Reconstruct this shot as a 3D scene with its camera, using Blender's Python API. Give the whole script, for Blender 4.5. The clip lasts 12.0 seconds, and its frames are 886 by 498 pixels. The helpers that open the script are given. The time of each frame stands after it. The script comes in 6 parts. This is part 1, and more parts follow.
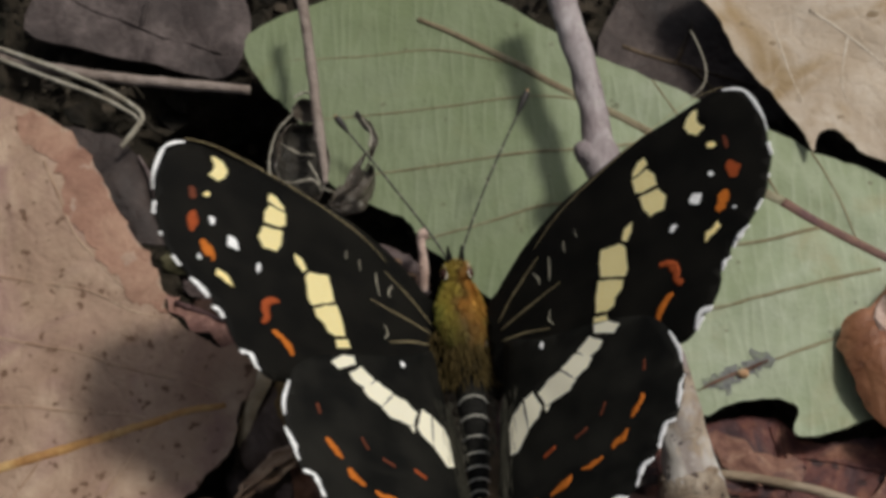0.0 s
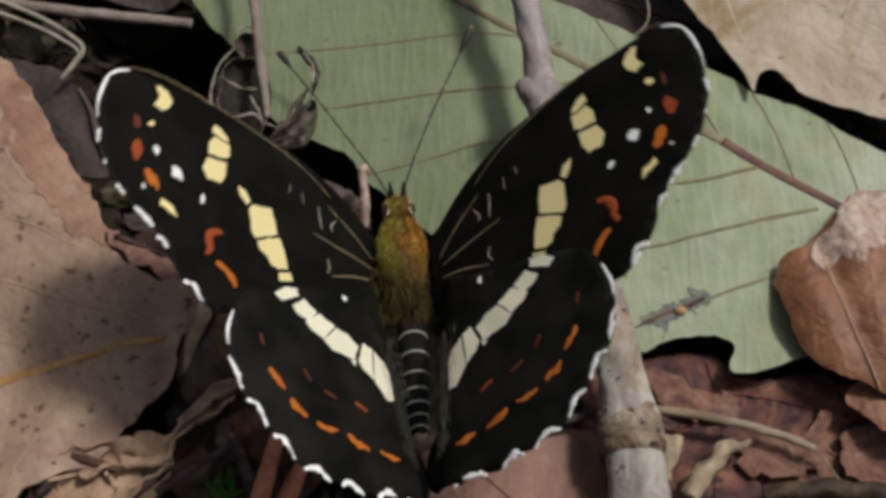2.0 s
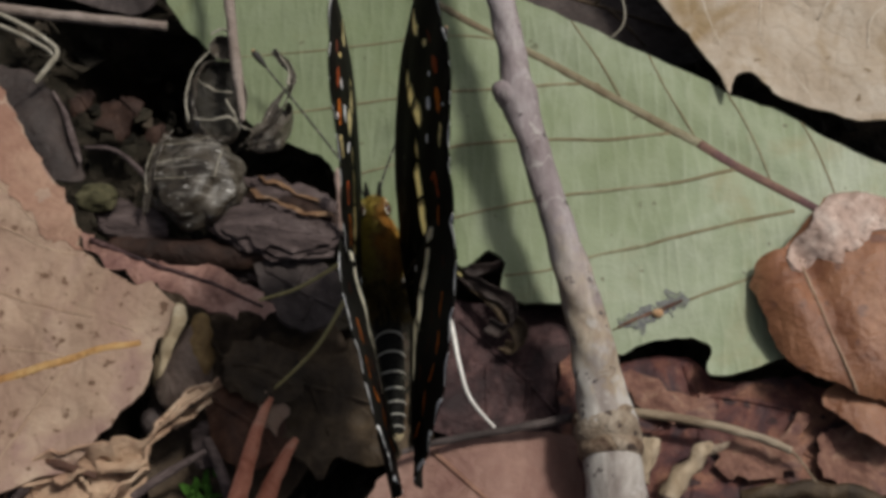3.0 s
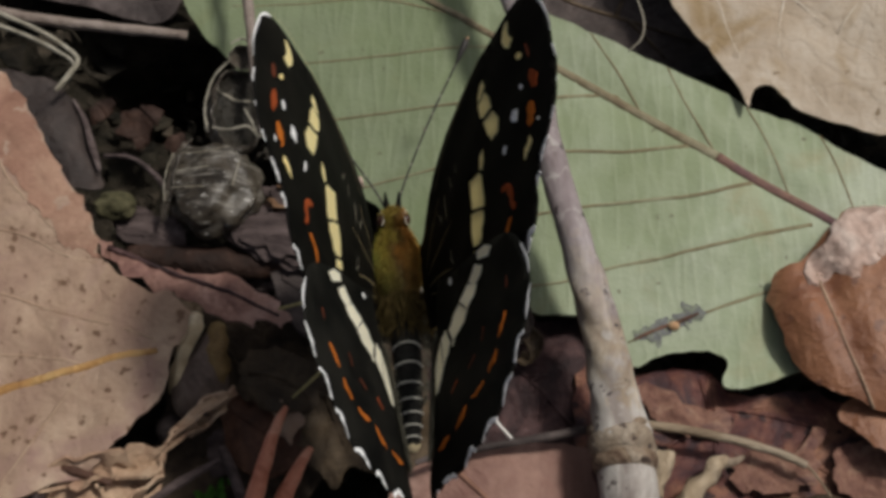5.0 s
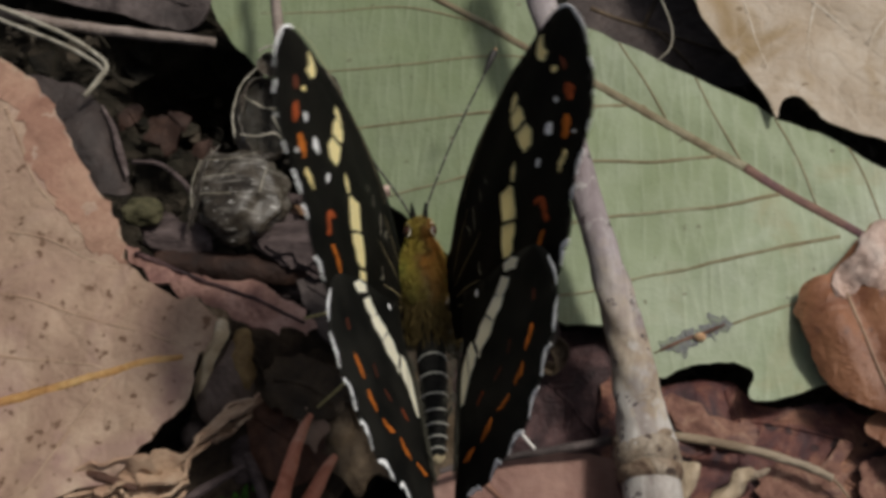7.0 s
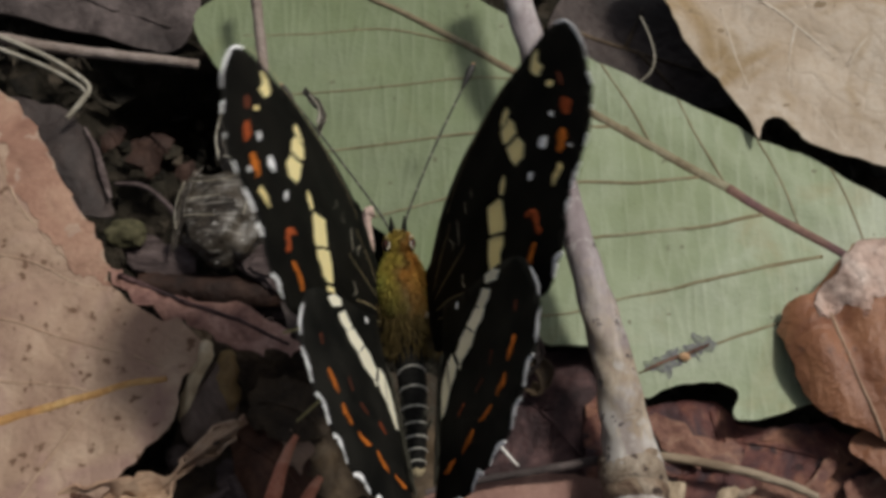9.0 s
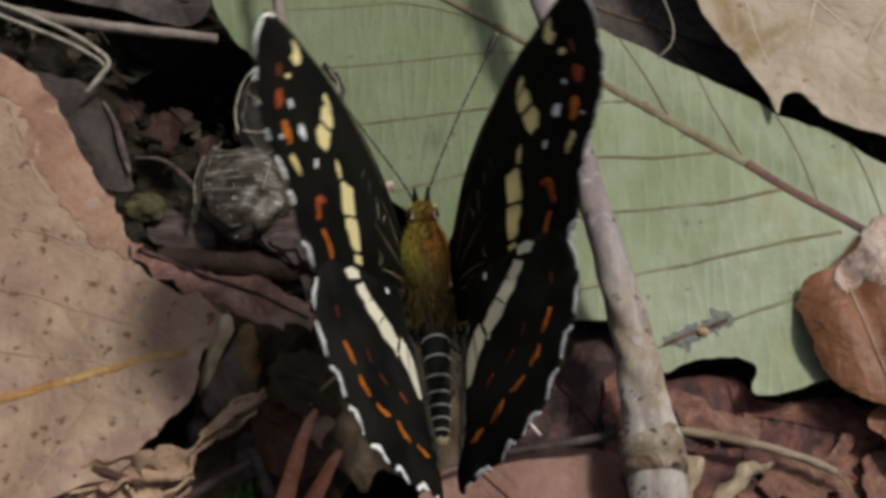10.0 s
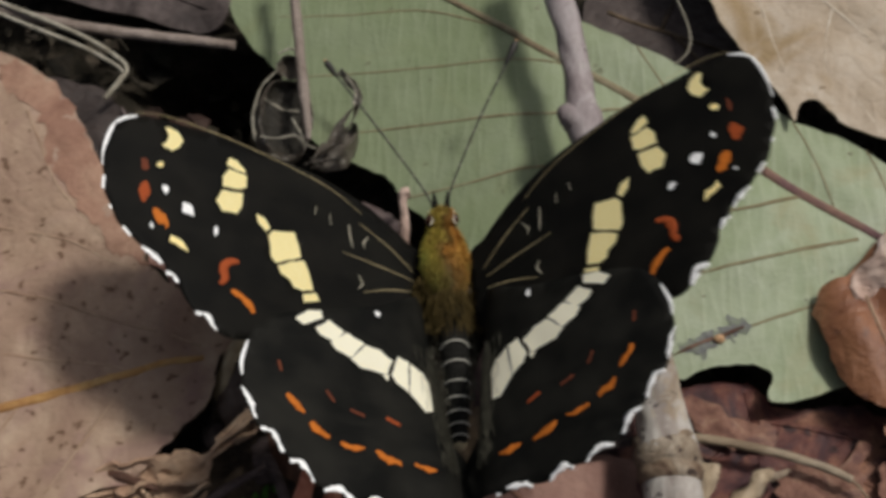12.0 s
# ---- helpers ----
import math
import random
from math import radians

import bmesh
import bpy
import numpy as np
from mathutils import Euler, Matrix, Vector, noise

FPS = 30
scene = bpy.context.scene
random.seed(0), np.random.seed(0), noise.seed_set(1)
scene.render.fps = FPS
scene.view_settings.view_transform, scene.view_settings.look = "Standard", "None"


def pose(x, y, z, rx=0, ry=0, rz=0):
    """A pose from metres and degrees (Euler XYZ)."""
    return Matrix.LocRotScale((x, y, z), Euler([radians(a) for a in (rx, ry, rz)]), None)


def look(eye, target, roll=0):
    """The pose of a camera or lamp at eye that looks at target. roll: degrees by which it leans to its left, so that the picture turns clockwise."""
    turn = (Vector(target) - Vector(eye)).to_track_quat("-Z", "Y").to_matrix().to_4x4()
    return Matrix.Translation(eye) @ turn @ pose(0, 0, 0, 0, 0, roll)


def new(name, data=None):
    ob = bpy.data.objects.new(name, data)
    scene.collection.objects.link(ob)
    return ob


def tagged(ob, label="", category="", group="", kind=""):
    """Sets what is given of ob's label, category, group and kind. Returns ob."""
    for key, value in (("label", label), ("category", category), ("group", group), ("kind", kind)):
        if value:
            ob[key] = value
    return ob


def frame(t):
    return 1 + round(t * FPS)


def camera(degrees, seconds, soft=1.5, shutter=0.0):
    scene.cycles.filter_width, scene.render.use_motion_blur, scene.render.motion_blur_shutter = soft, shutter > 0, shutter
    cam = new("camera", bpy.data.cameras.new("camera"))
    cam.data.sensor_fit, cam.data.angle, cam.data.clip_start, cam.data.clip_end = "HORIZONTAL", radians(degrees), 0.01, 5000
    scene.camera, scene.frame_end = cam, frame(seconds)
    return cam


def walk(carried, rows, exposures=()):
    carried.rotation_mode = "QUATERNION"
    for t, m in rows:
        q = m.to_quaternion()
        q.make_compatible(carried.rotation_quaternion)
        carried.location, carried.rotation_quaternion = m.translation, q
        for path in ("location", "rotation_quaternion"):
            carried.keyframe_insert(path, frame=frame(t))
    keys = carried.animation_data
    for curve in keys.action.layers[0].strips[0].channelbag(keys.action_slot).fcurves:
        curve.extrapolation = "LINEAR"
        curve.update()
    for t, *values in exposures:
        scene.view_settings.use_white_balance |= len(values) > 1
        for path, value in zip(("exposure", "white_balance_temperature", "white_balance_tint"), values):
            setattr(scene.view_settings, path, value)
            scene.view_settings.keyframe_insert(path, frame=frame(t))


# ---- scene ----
MM = 0.001


def camera_rows():
    return [
        (0.0, pose(0.001659, -0.042554, 0.102853, 26.660, 1.992, -0.255)),
        (0.5, pose(0.001671, -0.042943, 0.102942, 25.654, 1.572, -0.543)),
        (1.0, pose(0.002162, -0.042835, 0.103042, 26.142, 1.664, -0.288)),
        (1.5, pose(0.002096, -0.043290, 0.102778, 24.667, 0.705, -0.597)),
        (2.0, pose(0.002085, -0.043322, 0.102766, 24.803, 0.118, -0.561)),
        (2.5, pose(0.002429, -0.043013, 0.102731, 24.378, -0.297, -0.731)),
        (2.7, pose(0.002334, -0.043144, 0.102658, 24.854, -0.522, -1.047)),
        (4.3, pose(0.001811, -0.043014, 0.102428, 24.888, 0.268, -0.366)),
        (4.5, pose(0.002124, -0.043428, 0.102520, 25.476, 0.876, 0.042)),
        (5.0, pose(0.002829, -0.043125, 0.102665, 25.205, 0.106, -0.195)),
        (5.5, pose(0.002554, -0.043713, 0.102455, 25.115, 0.716, -0.026)),
        (6.0, pose(0.002495, -0.043589, 0.102450, 25.493, -0.321, -0.359)),
        (6.5, pose(0.002327, -0.043371, 0.102509, 25.235, -0.673, -0.234)),
        (7.0, pose(0.002644, -0.043031, 0.102650, 25.471, 0.627, 0.608)),
        (7.5, pose(0.002137, -0.043217, 0.102654, 25.071, -0.165, 0.054)),
        (7.7, pose(0.001801, -0.043190, 0.102760, 25.630, 0.276, 0.134)),
        (9.3, pose(0.001797, -0.043472, 0.102539, 26.362, -0.259, 0.019)),
        (9.5, pose(0.001491, -0.043852, 0.102730, 25.395, -0.320, 0.221)),
        (10.0, pose(0.001076, -0.043392, 0.102763, 25.457, 0.047, 0.242)),
        (10.5, pose(0.001960, -0.043994, 0.102671, 25.002, -0.001, 0.002)),
        (11.0, pose(0.002018, -0.043623, 0.102846, 24.778, -0.603, -0.086)),
        (11.5, pose(0.000966, -0.043470, 0.102487, 25.942, -0.821, -0.062)),
        (12.0, pose(0.001257, -0.043698, 0.102780, 25.812, 0.559, 0.679)),
    ]


cam = camera(30, 12.0, soft=3.8, shutter=0.5)
walk(cam, camera_rows(), exposures=[(0.0, -0.06, 6310, 9), (12.0, -0.06, 6310, 9)])

# ---- light: open shade on a forest floor ----
world = bpy.data.worlds.new("sky")
scene.world = world
world.use_nodes = True
wn = world.node_tree.nodes
sky = wn.new("ShaderNodeTexSky")
sky.sky_type = "NISHITA"
sky.sun_disc = False
sky.air_density = 0.7
sky.dust_density = 6.0
sky.ozone_density = 0.3
sky.sun_elevation = radians(62)
sky.sun_rotation = radians(59)
background = wn["Background"]
background.inputs["Strength"].default_value = 0.07
pale = wn.new("ShaderNodeHueSaturation")
pale.inputs["Saturation"].default_value = 0.5
world.node_tree.links.new(sky.outputs["Color"], pale.inputs["Color"])
world.node_tree.links.new(pale.outputs["Color"], background.inputs["Color"])

sun_data = bpy.data.lights.new("sun", "SUN")
sun_data.energy = 3.0
sun_data.angle = radians(8)
sun_data.color = (1.0, 0.94, 0.84)
sun = new("sun", sun_data)
sun.matrix_world = look((0.45, 0.27, 1.0), (0, 0, 0))


# ---- materials ----
class Nodes:
    """A small writer of node trees."""

    def __init__(self, name, rough=0.7):
        self.mat = bpy.data.materials.new(name)
        self.mat.use_nodes = True
        self.tree = self.mat.node_tree
        self.out = self.tree.nodes["Principled BSDF"]
        self.out.inputs["Roughness"].default_value = rough
        coord = self.add("ShaderNodeTexCoord")
        scale = self.add("ShaderNodeVectorMath")
        scale.operation = "SCALE"
        scale.inputs["Scale"].default_value = 1000.0
        self.link(coord.outputs["Object"], scale.inputs[0])
        self.mm = scale.outputs[0]

    def add(self, kind):
        return self.tree.nodes.new(kind)

    def link(self, a, b):
        self.tree.links.new(a, b)

    def noise(self, scale, detail=4.0, rough=0.55, stretch=None, warp=0.0):
        node = self.add("ShaderNodeTexNoise")
        node.inputs["Scale"].default_value = scale
        node.inputs["Detail"].default_value = detail
        node.inputs["Roughness"].default_value = rough
        node.inputs["Distortion"].default_value = warp
        if stretch:
            mapping = self.add("ShaderNodeMapping")
            mapping.inputs["Scale"].default_value = stretch
            self.link(self.mm, mapping.inputs["Vector"])
            self.link(mapping.outputs[0], node.inputs["Vector"])
        else:
            self.link(self.mm, node.inputs["Vector"])
        return node.outputs["Fac"]

    def edges(self, scale, randomness=1.0, stretch=None):
        node = self.add("ShaderNodeTexVoronoi")
        node.feature = "DISTANCE_TO_EDGE"
        node.inputs["Scale"].default_value = scale
        node.inputs["Randomness"].default_value = randomness
        if stretch:
            mapping = self.add("ShaderNodeMapping")
            mapping.inputs["Scale"].default_value = stretch
            self.link(self.mm, mapping.inputs["Vector"])
            self.link(mapping.outputs[0], node.inputs["Vector"])
        else:
            self.link(self.mm, node.inputs["Vector"])
        return node.outputs["Distance"]

    def ramp(self, fac, stops):
        node = self.add("ShaderNodeValToRGB")
        ramp = node.color_ramp
        while len(ramp.elements) < len(stops):
            ramp.elements.new(0.5)
        for element, (place, colour) in zip(ramp.elements, stops):
            element.position = place
            element.color = (*colour, 1.0) if len(colour) == 3 else colour
        self.link(fac, node.inputs[0])
        return node.outputs[0]

    def mix(self, fac, a, b, blend="MIX"):
        node = self.add("ShaderNodeMix")
        node.data_type, node.blend_type = "RGBA", blend
        for socket, value in ((node.inputs[0], fac), (node.inputs[6], a), (node.inputs[7], b)):
            if isinstance(value, (int, float)):
                socket.default_value = value
            elif isinstance(value, tuple):
                socket.default_value = (*value, 1.0)
            else:
                self.link(value, socket)
        return node.outputs[2]

    def level(self, fac, low, high, to_low=0.0, to_high=1.0):
        node = self.add("ShaderNodeMapRange")
        for n, value in enumerate((low, high, to_low, to_high), 1):
            node.inputs[n].default_value = value
        self.link(fac, node.inputs[0])
        return node.outputs[0]

    def bump(self, height, distance, strength=0.6, normal=None):
        node = self.add("ShaderNodeBump")
        node.inputs["Strength"].default_value = strength
        node.inputs["Distance"].default_value = distance * MM
        self.link(height, node.inputs["Height"])
        if normal is not None:
            self.link(normal, node.inputs["Normal"])
        return node.outputs[0]

    def finish(self, colour=None, normal=None, rough=None, spec=0.3, sheen=0.0):
        if colour is not None:
            self.link(colour, self.out.inputs["Base Color"])
        if normal is not None:
            self.link(normal, self.out.inputs["Normal"])
        if rough is not None:
            self.link(rough, self.out.inputs["Roughness"])
        self.out.inputs["Specular IOR Level"].default_value = spec
        self.out.inputs["Sheen Weight"].default_value = sheen
        return self.mat


def litter(name, dark, mid, light, blotch=0.12, grain=2.2, rough=0.72, spec=0.25, net=0.0, speck=None, speck_size=0.75,
           speck_cut=0.60, stretch=None, stain=None, stain_size=0.09, bump=0.12, per_piece=0.0):
    """Dead leaf, bark or twig: blotches, grain, specks, stains and a fine net of veins."""
    n = Nodes(name, rough)
    broad = n.noise(blotch, 5.0, 0.62, stretch, 0.6)
    colour = n.ramp(broad, [(0.36, dark), (0.5, mid), (0.64, light)])
    patchy = n.noise(blotch * 5.0, 4.0, 0.65, stretch, 0.8)
    colour = n.mix(n.level(patchy, 0.4, 0.66, 0.0, 0.5), colour, n.mix(0.6, colour, dark))
    fine = n.noise(grain, 6.0, 0.7, stretch)
    colour = n.mix(n.level(fine, 0.36, 0.66, 0.0, 0.65), colour, n.mix(0.6, colour, dark))
    if stain:
        patch = n.level(n.noise(stain_size, 3.0, 0.6, None, 1.0), 0.5, 0.64)
        colour = n.mix(patch, colour, stain)
    if speck:
        spots = n.level(n.noise(speck_size, 2.0, 0.5), speck_cut, speck_cut + 0.05)
        colour = n.mix(spots, colour, speck)
    normal = n.bump(fine, bump * 1.4, 0.8)
    normal = n.bump(patchy, bump * 3, 0.6, normal)
    if net:
        cells = n.level(n.edges(net, 1.0), 0.0, 0.14)
        colour = n.mix(n.level(cells, 0.0, 1.0, 0.12, 0.0), colour, dark)
        normal = n.bump(cells, bump * 0.6, 0.4, normal)
    normal = n.bump(broad, bump * 4, 0.5, normal)
    if per_piece:
        geo = n.add("ShaderNodeNewGeometry")
        hue = n.add("ShaderNodeHueSaturation")
        n.link(n.level(geo.outputs["Random Per Island"], 0.0, 1.0, 1.0 - per_piece, 1.0 + per_piece), hue.inputs["Value"])
        n.link(colour, hue.inputs["Color"])
        colour = hue.outputs[0]
    return n.finish(colour, normal, n.level(fine, 0.2, 0.8, rough - 0.12, min(1.0, rough + 0.14)), spec)


def plain(name, a, b, scale=3.0, rough=0.6, spec=0.3, bump=0.05, stretch=None, sheen=0.0):
    n = Nodes(name, rough)
    fac = n.noise(scale, 5.0, 0.65, stretch)
    return n.finish(n.ramp(fac, [(0.32, a), (0.68, b)]), n.bump(fac, bump, 0.6), None, spec, sheen)


def green_leaf_material():
    n = Nodes("pale_green_leaf_underside", 0.62)
    broad = n.noise(0.07, 4.0, 0.6, None, 0.5)
    colour = n.ramp(broad, [(0.34, (0.172, 0.203, 0.112)), (0.5, (0.222, 0.258, 0.166)), (0.68, (0.295, 0.322, 0.245))])
    cells = n.level(n.edges(0.42, 1.0, (2.4, 0.38, 1.0)), 0.0, 0.2)
    small = n.level(n.edges(2.4, 1.0), 0.0, 0.2)
    colour = n.mix(n.level(cells, 0.0, 1.0, 0.26, 0.0), colour, (0.343, 0.367, 0.273))
    colour = n.mix(n.level(small, 0.0, 1.0, 0.12, 0.0), colour, (0.172, 0.203, 0.094))
    mottle = n.level(n.noise(0.35, 5.0, 0.65, None, 0.7), 0.46, 0.7, 0.0, 0.4)
    colour = n.mix(mottle, colour, (0.164, 0.195, 0.101))
    brownish = n.level(n.noise(0.11, 4.0, 0.6, None, 1.2), 0.58, 0.75, 0.0, 0.5)
    colour = n.mix(brownish, colour, (0.234, 0.195, 0.101))
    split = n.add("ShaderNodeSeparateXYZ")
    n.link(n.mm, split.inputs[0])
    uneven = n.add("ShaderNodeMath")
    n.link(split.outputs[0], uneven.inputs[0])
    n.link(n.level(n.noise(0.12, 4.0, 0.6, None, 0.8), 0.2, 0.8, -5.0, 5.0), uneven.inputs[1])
    # olive tone with soft shade painted in, deepening towards the leaf's left side
    olive_shade = n.level(uneven.outputs[0], 13.0, -8.0, 0.0, 0.95)
    colour = n.mix(olive_shade, colour, n.mix(0.72, colour, (0.108, 0.135, 0.064)))
    # sky sheen painted into the colour: paler towards the far right end
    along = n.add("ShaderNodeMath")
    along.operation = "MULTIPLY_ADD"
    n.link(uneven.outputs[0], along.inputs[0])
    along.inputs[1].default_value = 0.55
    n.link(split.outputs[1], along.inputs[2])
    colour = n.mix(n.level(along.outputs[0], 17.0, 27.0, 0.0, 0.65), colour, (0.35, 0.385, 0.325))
    specks = n.level(n.noise(0.9, 2.0, 0.5), 0.7, 0.74, 0.0, 0.7)
    colour = n.mix(specks, colour, (0.078, 0.062, 0.035))
    normal = n.bump(cells, -0.07, 0.4)
    normal = n.bump(small, 0.03, 0.3, normal)
    normal = n.bump(n.noise(0.3, 4.0), 0.5, 0.4, normal)
    return n.finish(colour, normal, None, 0.28)


def stick_material():
    """Mauve bark, worn off towards one end down to pale wood."""
    n = Nodes("mauve_bark_and_pale_wood", 0.75)
    long = (1.0, 0.4, 1.0)
    broad = n.noise(0.32, 5.0, 0.65, long, 0.6)
    fine = n.noise(2.4, 6.0, 0.75, (1.0, 0.35, 1.0))
    bark = n.ramp(broad, [(0.34, (0.144, 0.109, 0.113)), (0.5, (0.250, 0.211, 0.215)), (0.66, (0.382, 0.347, 0.347))])
    wood = n.ramp(broad, [(0.34, (0.218, 0.160, 0.109)), (0.5, (0.351, 0.289, 0.218)), (0.66, (0.484, 0.429, 0.359))])
    split = n.add("ShaderNodeSeparateXYZ")
    n.link(n.mm, split.inputs[0])
    place = n.add("ShaderNodeMath")
    n.link(split.outputs[1], place.inputs[0])
    n.link(n.level(n.noise(0.35, 4.0, 0.7), 0.2, 0.8, -6.0, 6.0), place.inputs[1])
    colour = n.mix(n.level(place.outputs[0], -9.5, -3.5), wood, bark)
    colour = n.mix(n.level(place.outputs[0], -11.0, -13.0), colour, n.ramp(broad, [(0.36, (0.22, 0.185, 0.165)), (0.62, (0.45, 0.42, 0.385))]))
    colour = n.mix(n.level(fine, 0.4, 0.7, 0.0, 0.4), colour, (0.101, 0.078, 0.070))
    marks = n.level(n.noise(0.8, 3.0, 0.6), 0.64, 0.69)
    colour = n.mix(marks, colour, (0.047, 0.033, 0.035))
    pale = n.level(n.noise(0.7, 4.0, 0.65, None, 1.0), 0.56, 0.66, 0.0, 0.75)
    colour = n.mix(pale, colour, (0.374, 0.351, 0.328))
    normal = n.bump(fine, 0.16, 0.8)
    normal = n.bump(broad, 0.4, 0.5, normal)
    return n.finish(colour, normal, None, 0.35)


def bladder_material():
    """Thin dried membrane, dark and glossy, with fine pale cross rings."""
    n = Nodes("dried_bladder", 0.45)
    broad = n.noise(0.4, 4.0, 0.6, None, 0.8)
    rings = n.noise(1.1, 4.0, 0.6, (0.3, 2.2, 0.6), 0.5)
    colour = n.ramp(broad, [(0.34, (0.016, 0.012, 0.008)), (0.5, (0.036, 0.028, 0.019)), (0.68, (0.075, 0.062, 0.047))])
    colour = n.mix(n.level(rings, 0.52, 0.66, 0.0, 0.55), colour, (0.234, 0.215, 0.187))
    flecks = n.level(n.noise(2.2, 4.0, 0.65, (0.5, 1.4, 1.0), 0.6), 0.62, 0.68, 0.0, 0.8)
    colour = n.mix(flecks, colour, (0.484, 0.468, 0.437))
    normal = n.bump(rings, 0.2, 0.6)
    normal = n.bump(broad, 0.35, 0.6, normal)
    return n.finish(colour, normal, n.level(broad, 0.3, 0.7, 0.36, 0.55), 0.45)


def wing_material(name, base, tint):
    n = Nodes(name, 0.62)
    fine = n.noise(9.0, 3.0, 0.8, (0.5, 1.6, 1.0))
    broad = n.noise(0.25, 3.0)
    rays = n.noise(0.5, 4.0, 0.6, (0.25, 1.4, 1.0))
    colour = n.mix(n.level(broad, 0.42, 0.68), base, tint)
    colour = n.mix(n.level(rays, 0.5, 0.7, 0.0, 0.6), colour, tint)
    colour = n.mix(n.level(fine, 0.35, 0.75, 0.0, 0.4), colour, tint)
    return n.finish(colour, n.bump(fine, 0.03, 0.5), None, 0.06, 0.0)


def scale_material(name, a, b, through_light=None):
    """Wing scales; through_light: the colour in which daylight shines through them."""
    n = Nodes(name, 0.75)
    fine = n.noise(7.0, 4.0, 0.8)
    colour = n.ramp(fine, [(0.3, a), (0.6, b)])
    mat = n.finish(colour, n.bump(fine, 0.03, 0.5), None, 0.12, 0.0)
    if through_light:
        thin = n.add("ShaderNodeBsdfTranslucent")
        thin.inputs["Color"].default_value = (*through_light, 1.0)
        both = n.add("ShaderNodeMixShader")
        both.inputs[0].default_value = 0.33
        n.link(n.out.outputs[0], both.inputs[1])
        n.link(thin.outputs[0], both.inputs[2])
        n.link(both.outputs[0], n.tree.nodes["Material Output"].inputs["Surface"])
    return mat


def fur_material():
    """Olive to orange down, by the side of the body that it grows on."""
    n = Nodes("olive_orange_fur", 0.7)
    split = n.add("ShaderNodeSeparateXYZ")
    n.link(n.mm, split.inputs[0])
    wide = n.add("ShaderNodeMath")
    n.link(split.outputs[0], wide.inputs[0])
    n.link(n.level(n.noise(0.8, 3.0), 0.2, 0.8, -1.2, 1.2), wide.inputs[1])
    across = n.ramp(n.level(wide.outputs[0], -2.0, 2.0), [(0.0, (0.234, 0.234, 0.039)), (0.3, (0.312, 0.242, 0.039)), (0.5, (0.156, 0.090, 0.023)), (0.65, (0.328, 0.140, 0.023)), (0.85, (0.359, 0.187, 0.031)), (1.0, (0.187, 0.156, 0.031))])
    along = n.level(split.outputs[1], -1.6, 2.2, 0.92, 0.0)
    colour = n.mix(along, across, (0.058, 0.051, 0.023))
    fine = n.noise(5.0, 3.0)
    return n.finish(n.mix(n.level(fine, 0.3, 0.7, 0.0, 0.3), colour, (0.094, 0.070, 0.0156)), n.bump(fine, 0.08, 0.5), None, 0.2, 0.0)


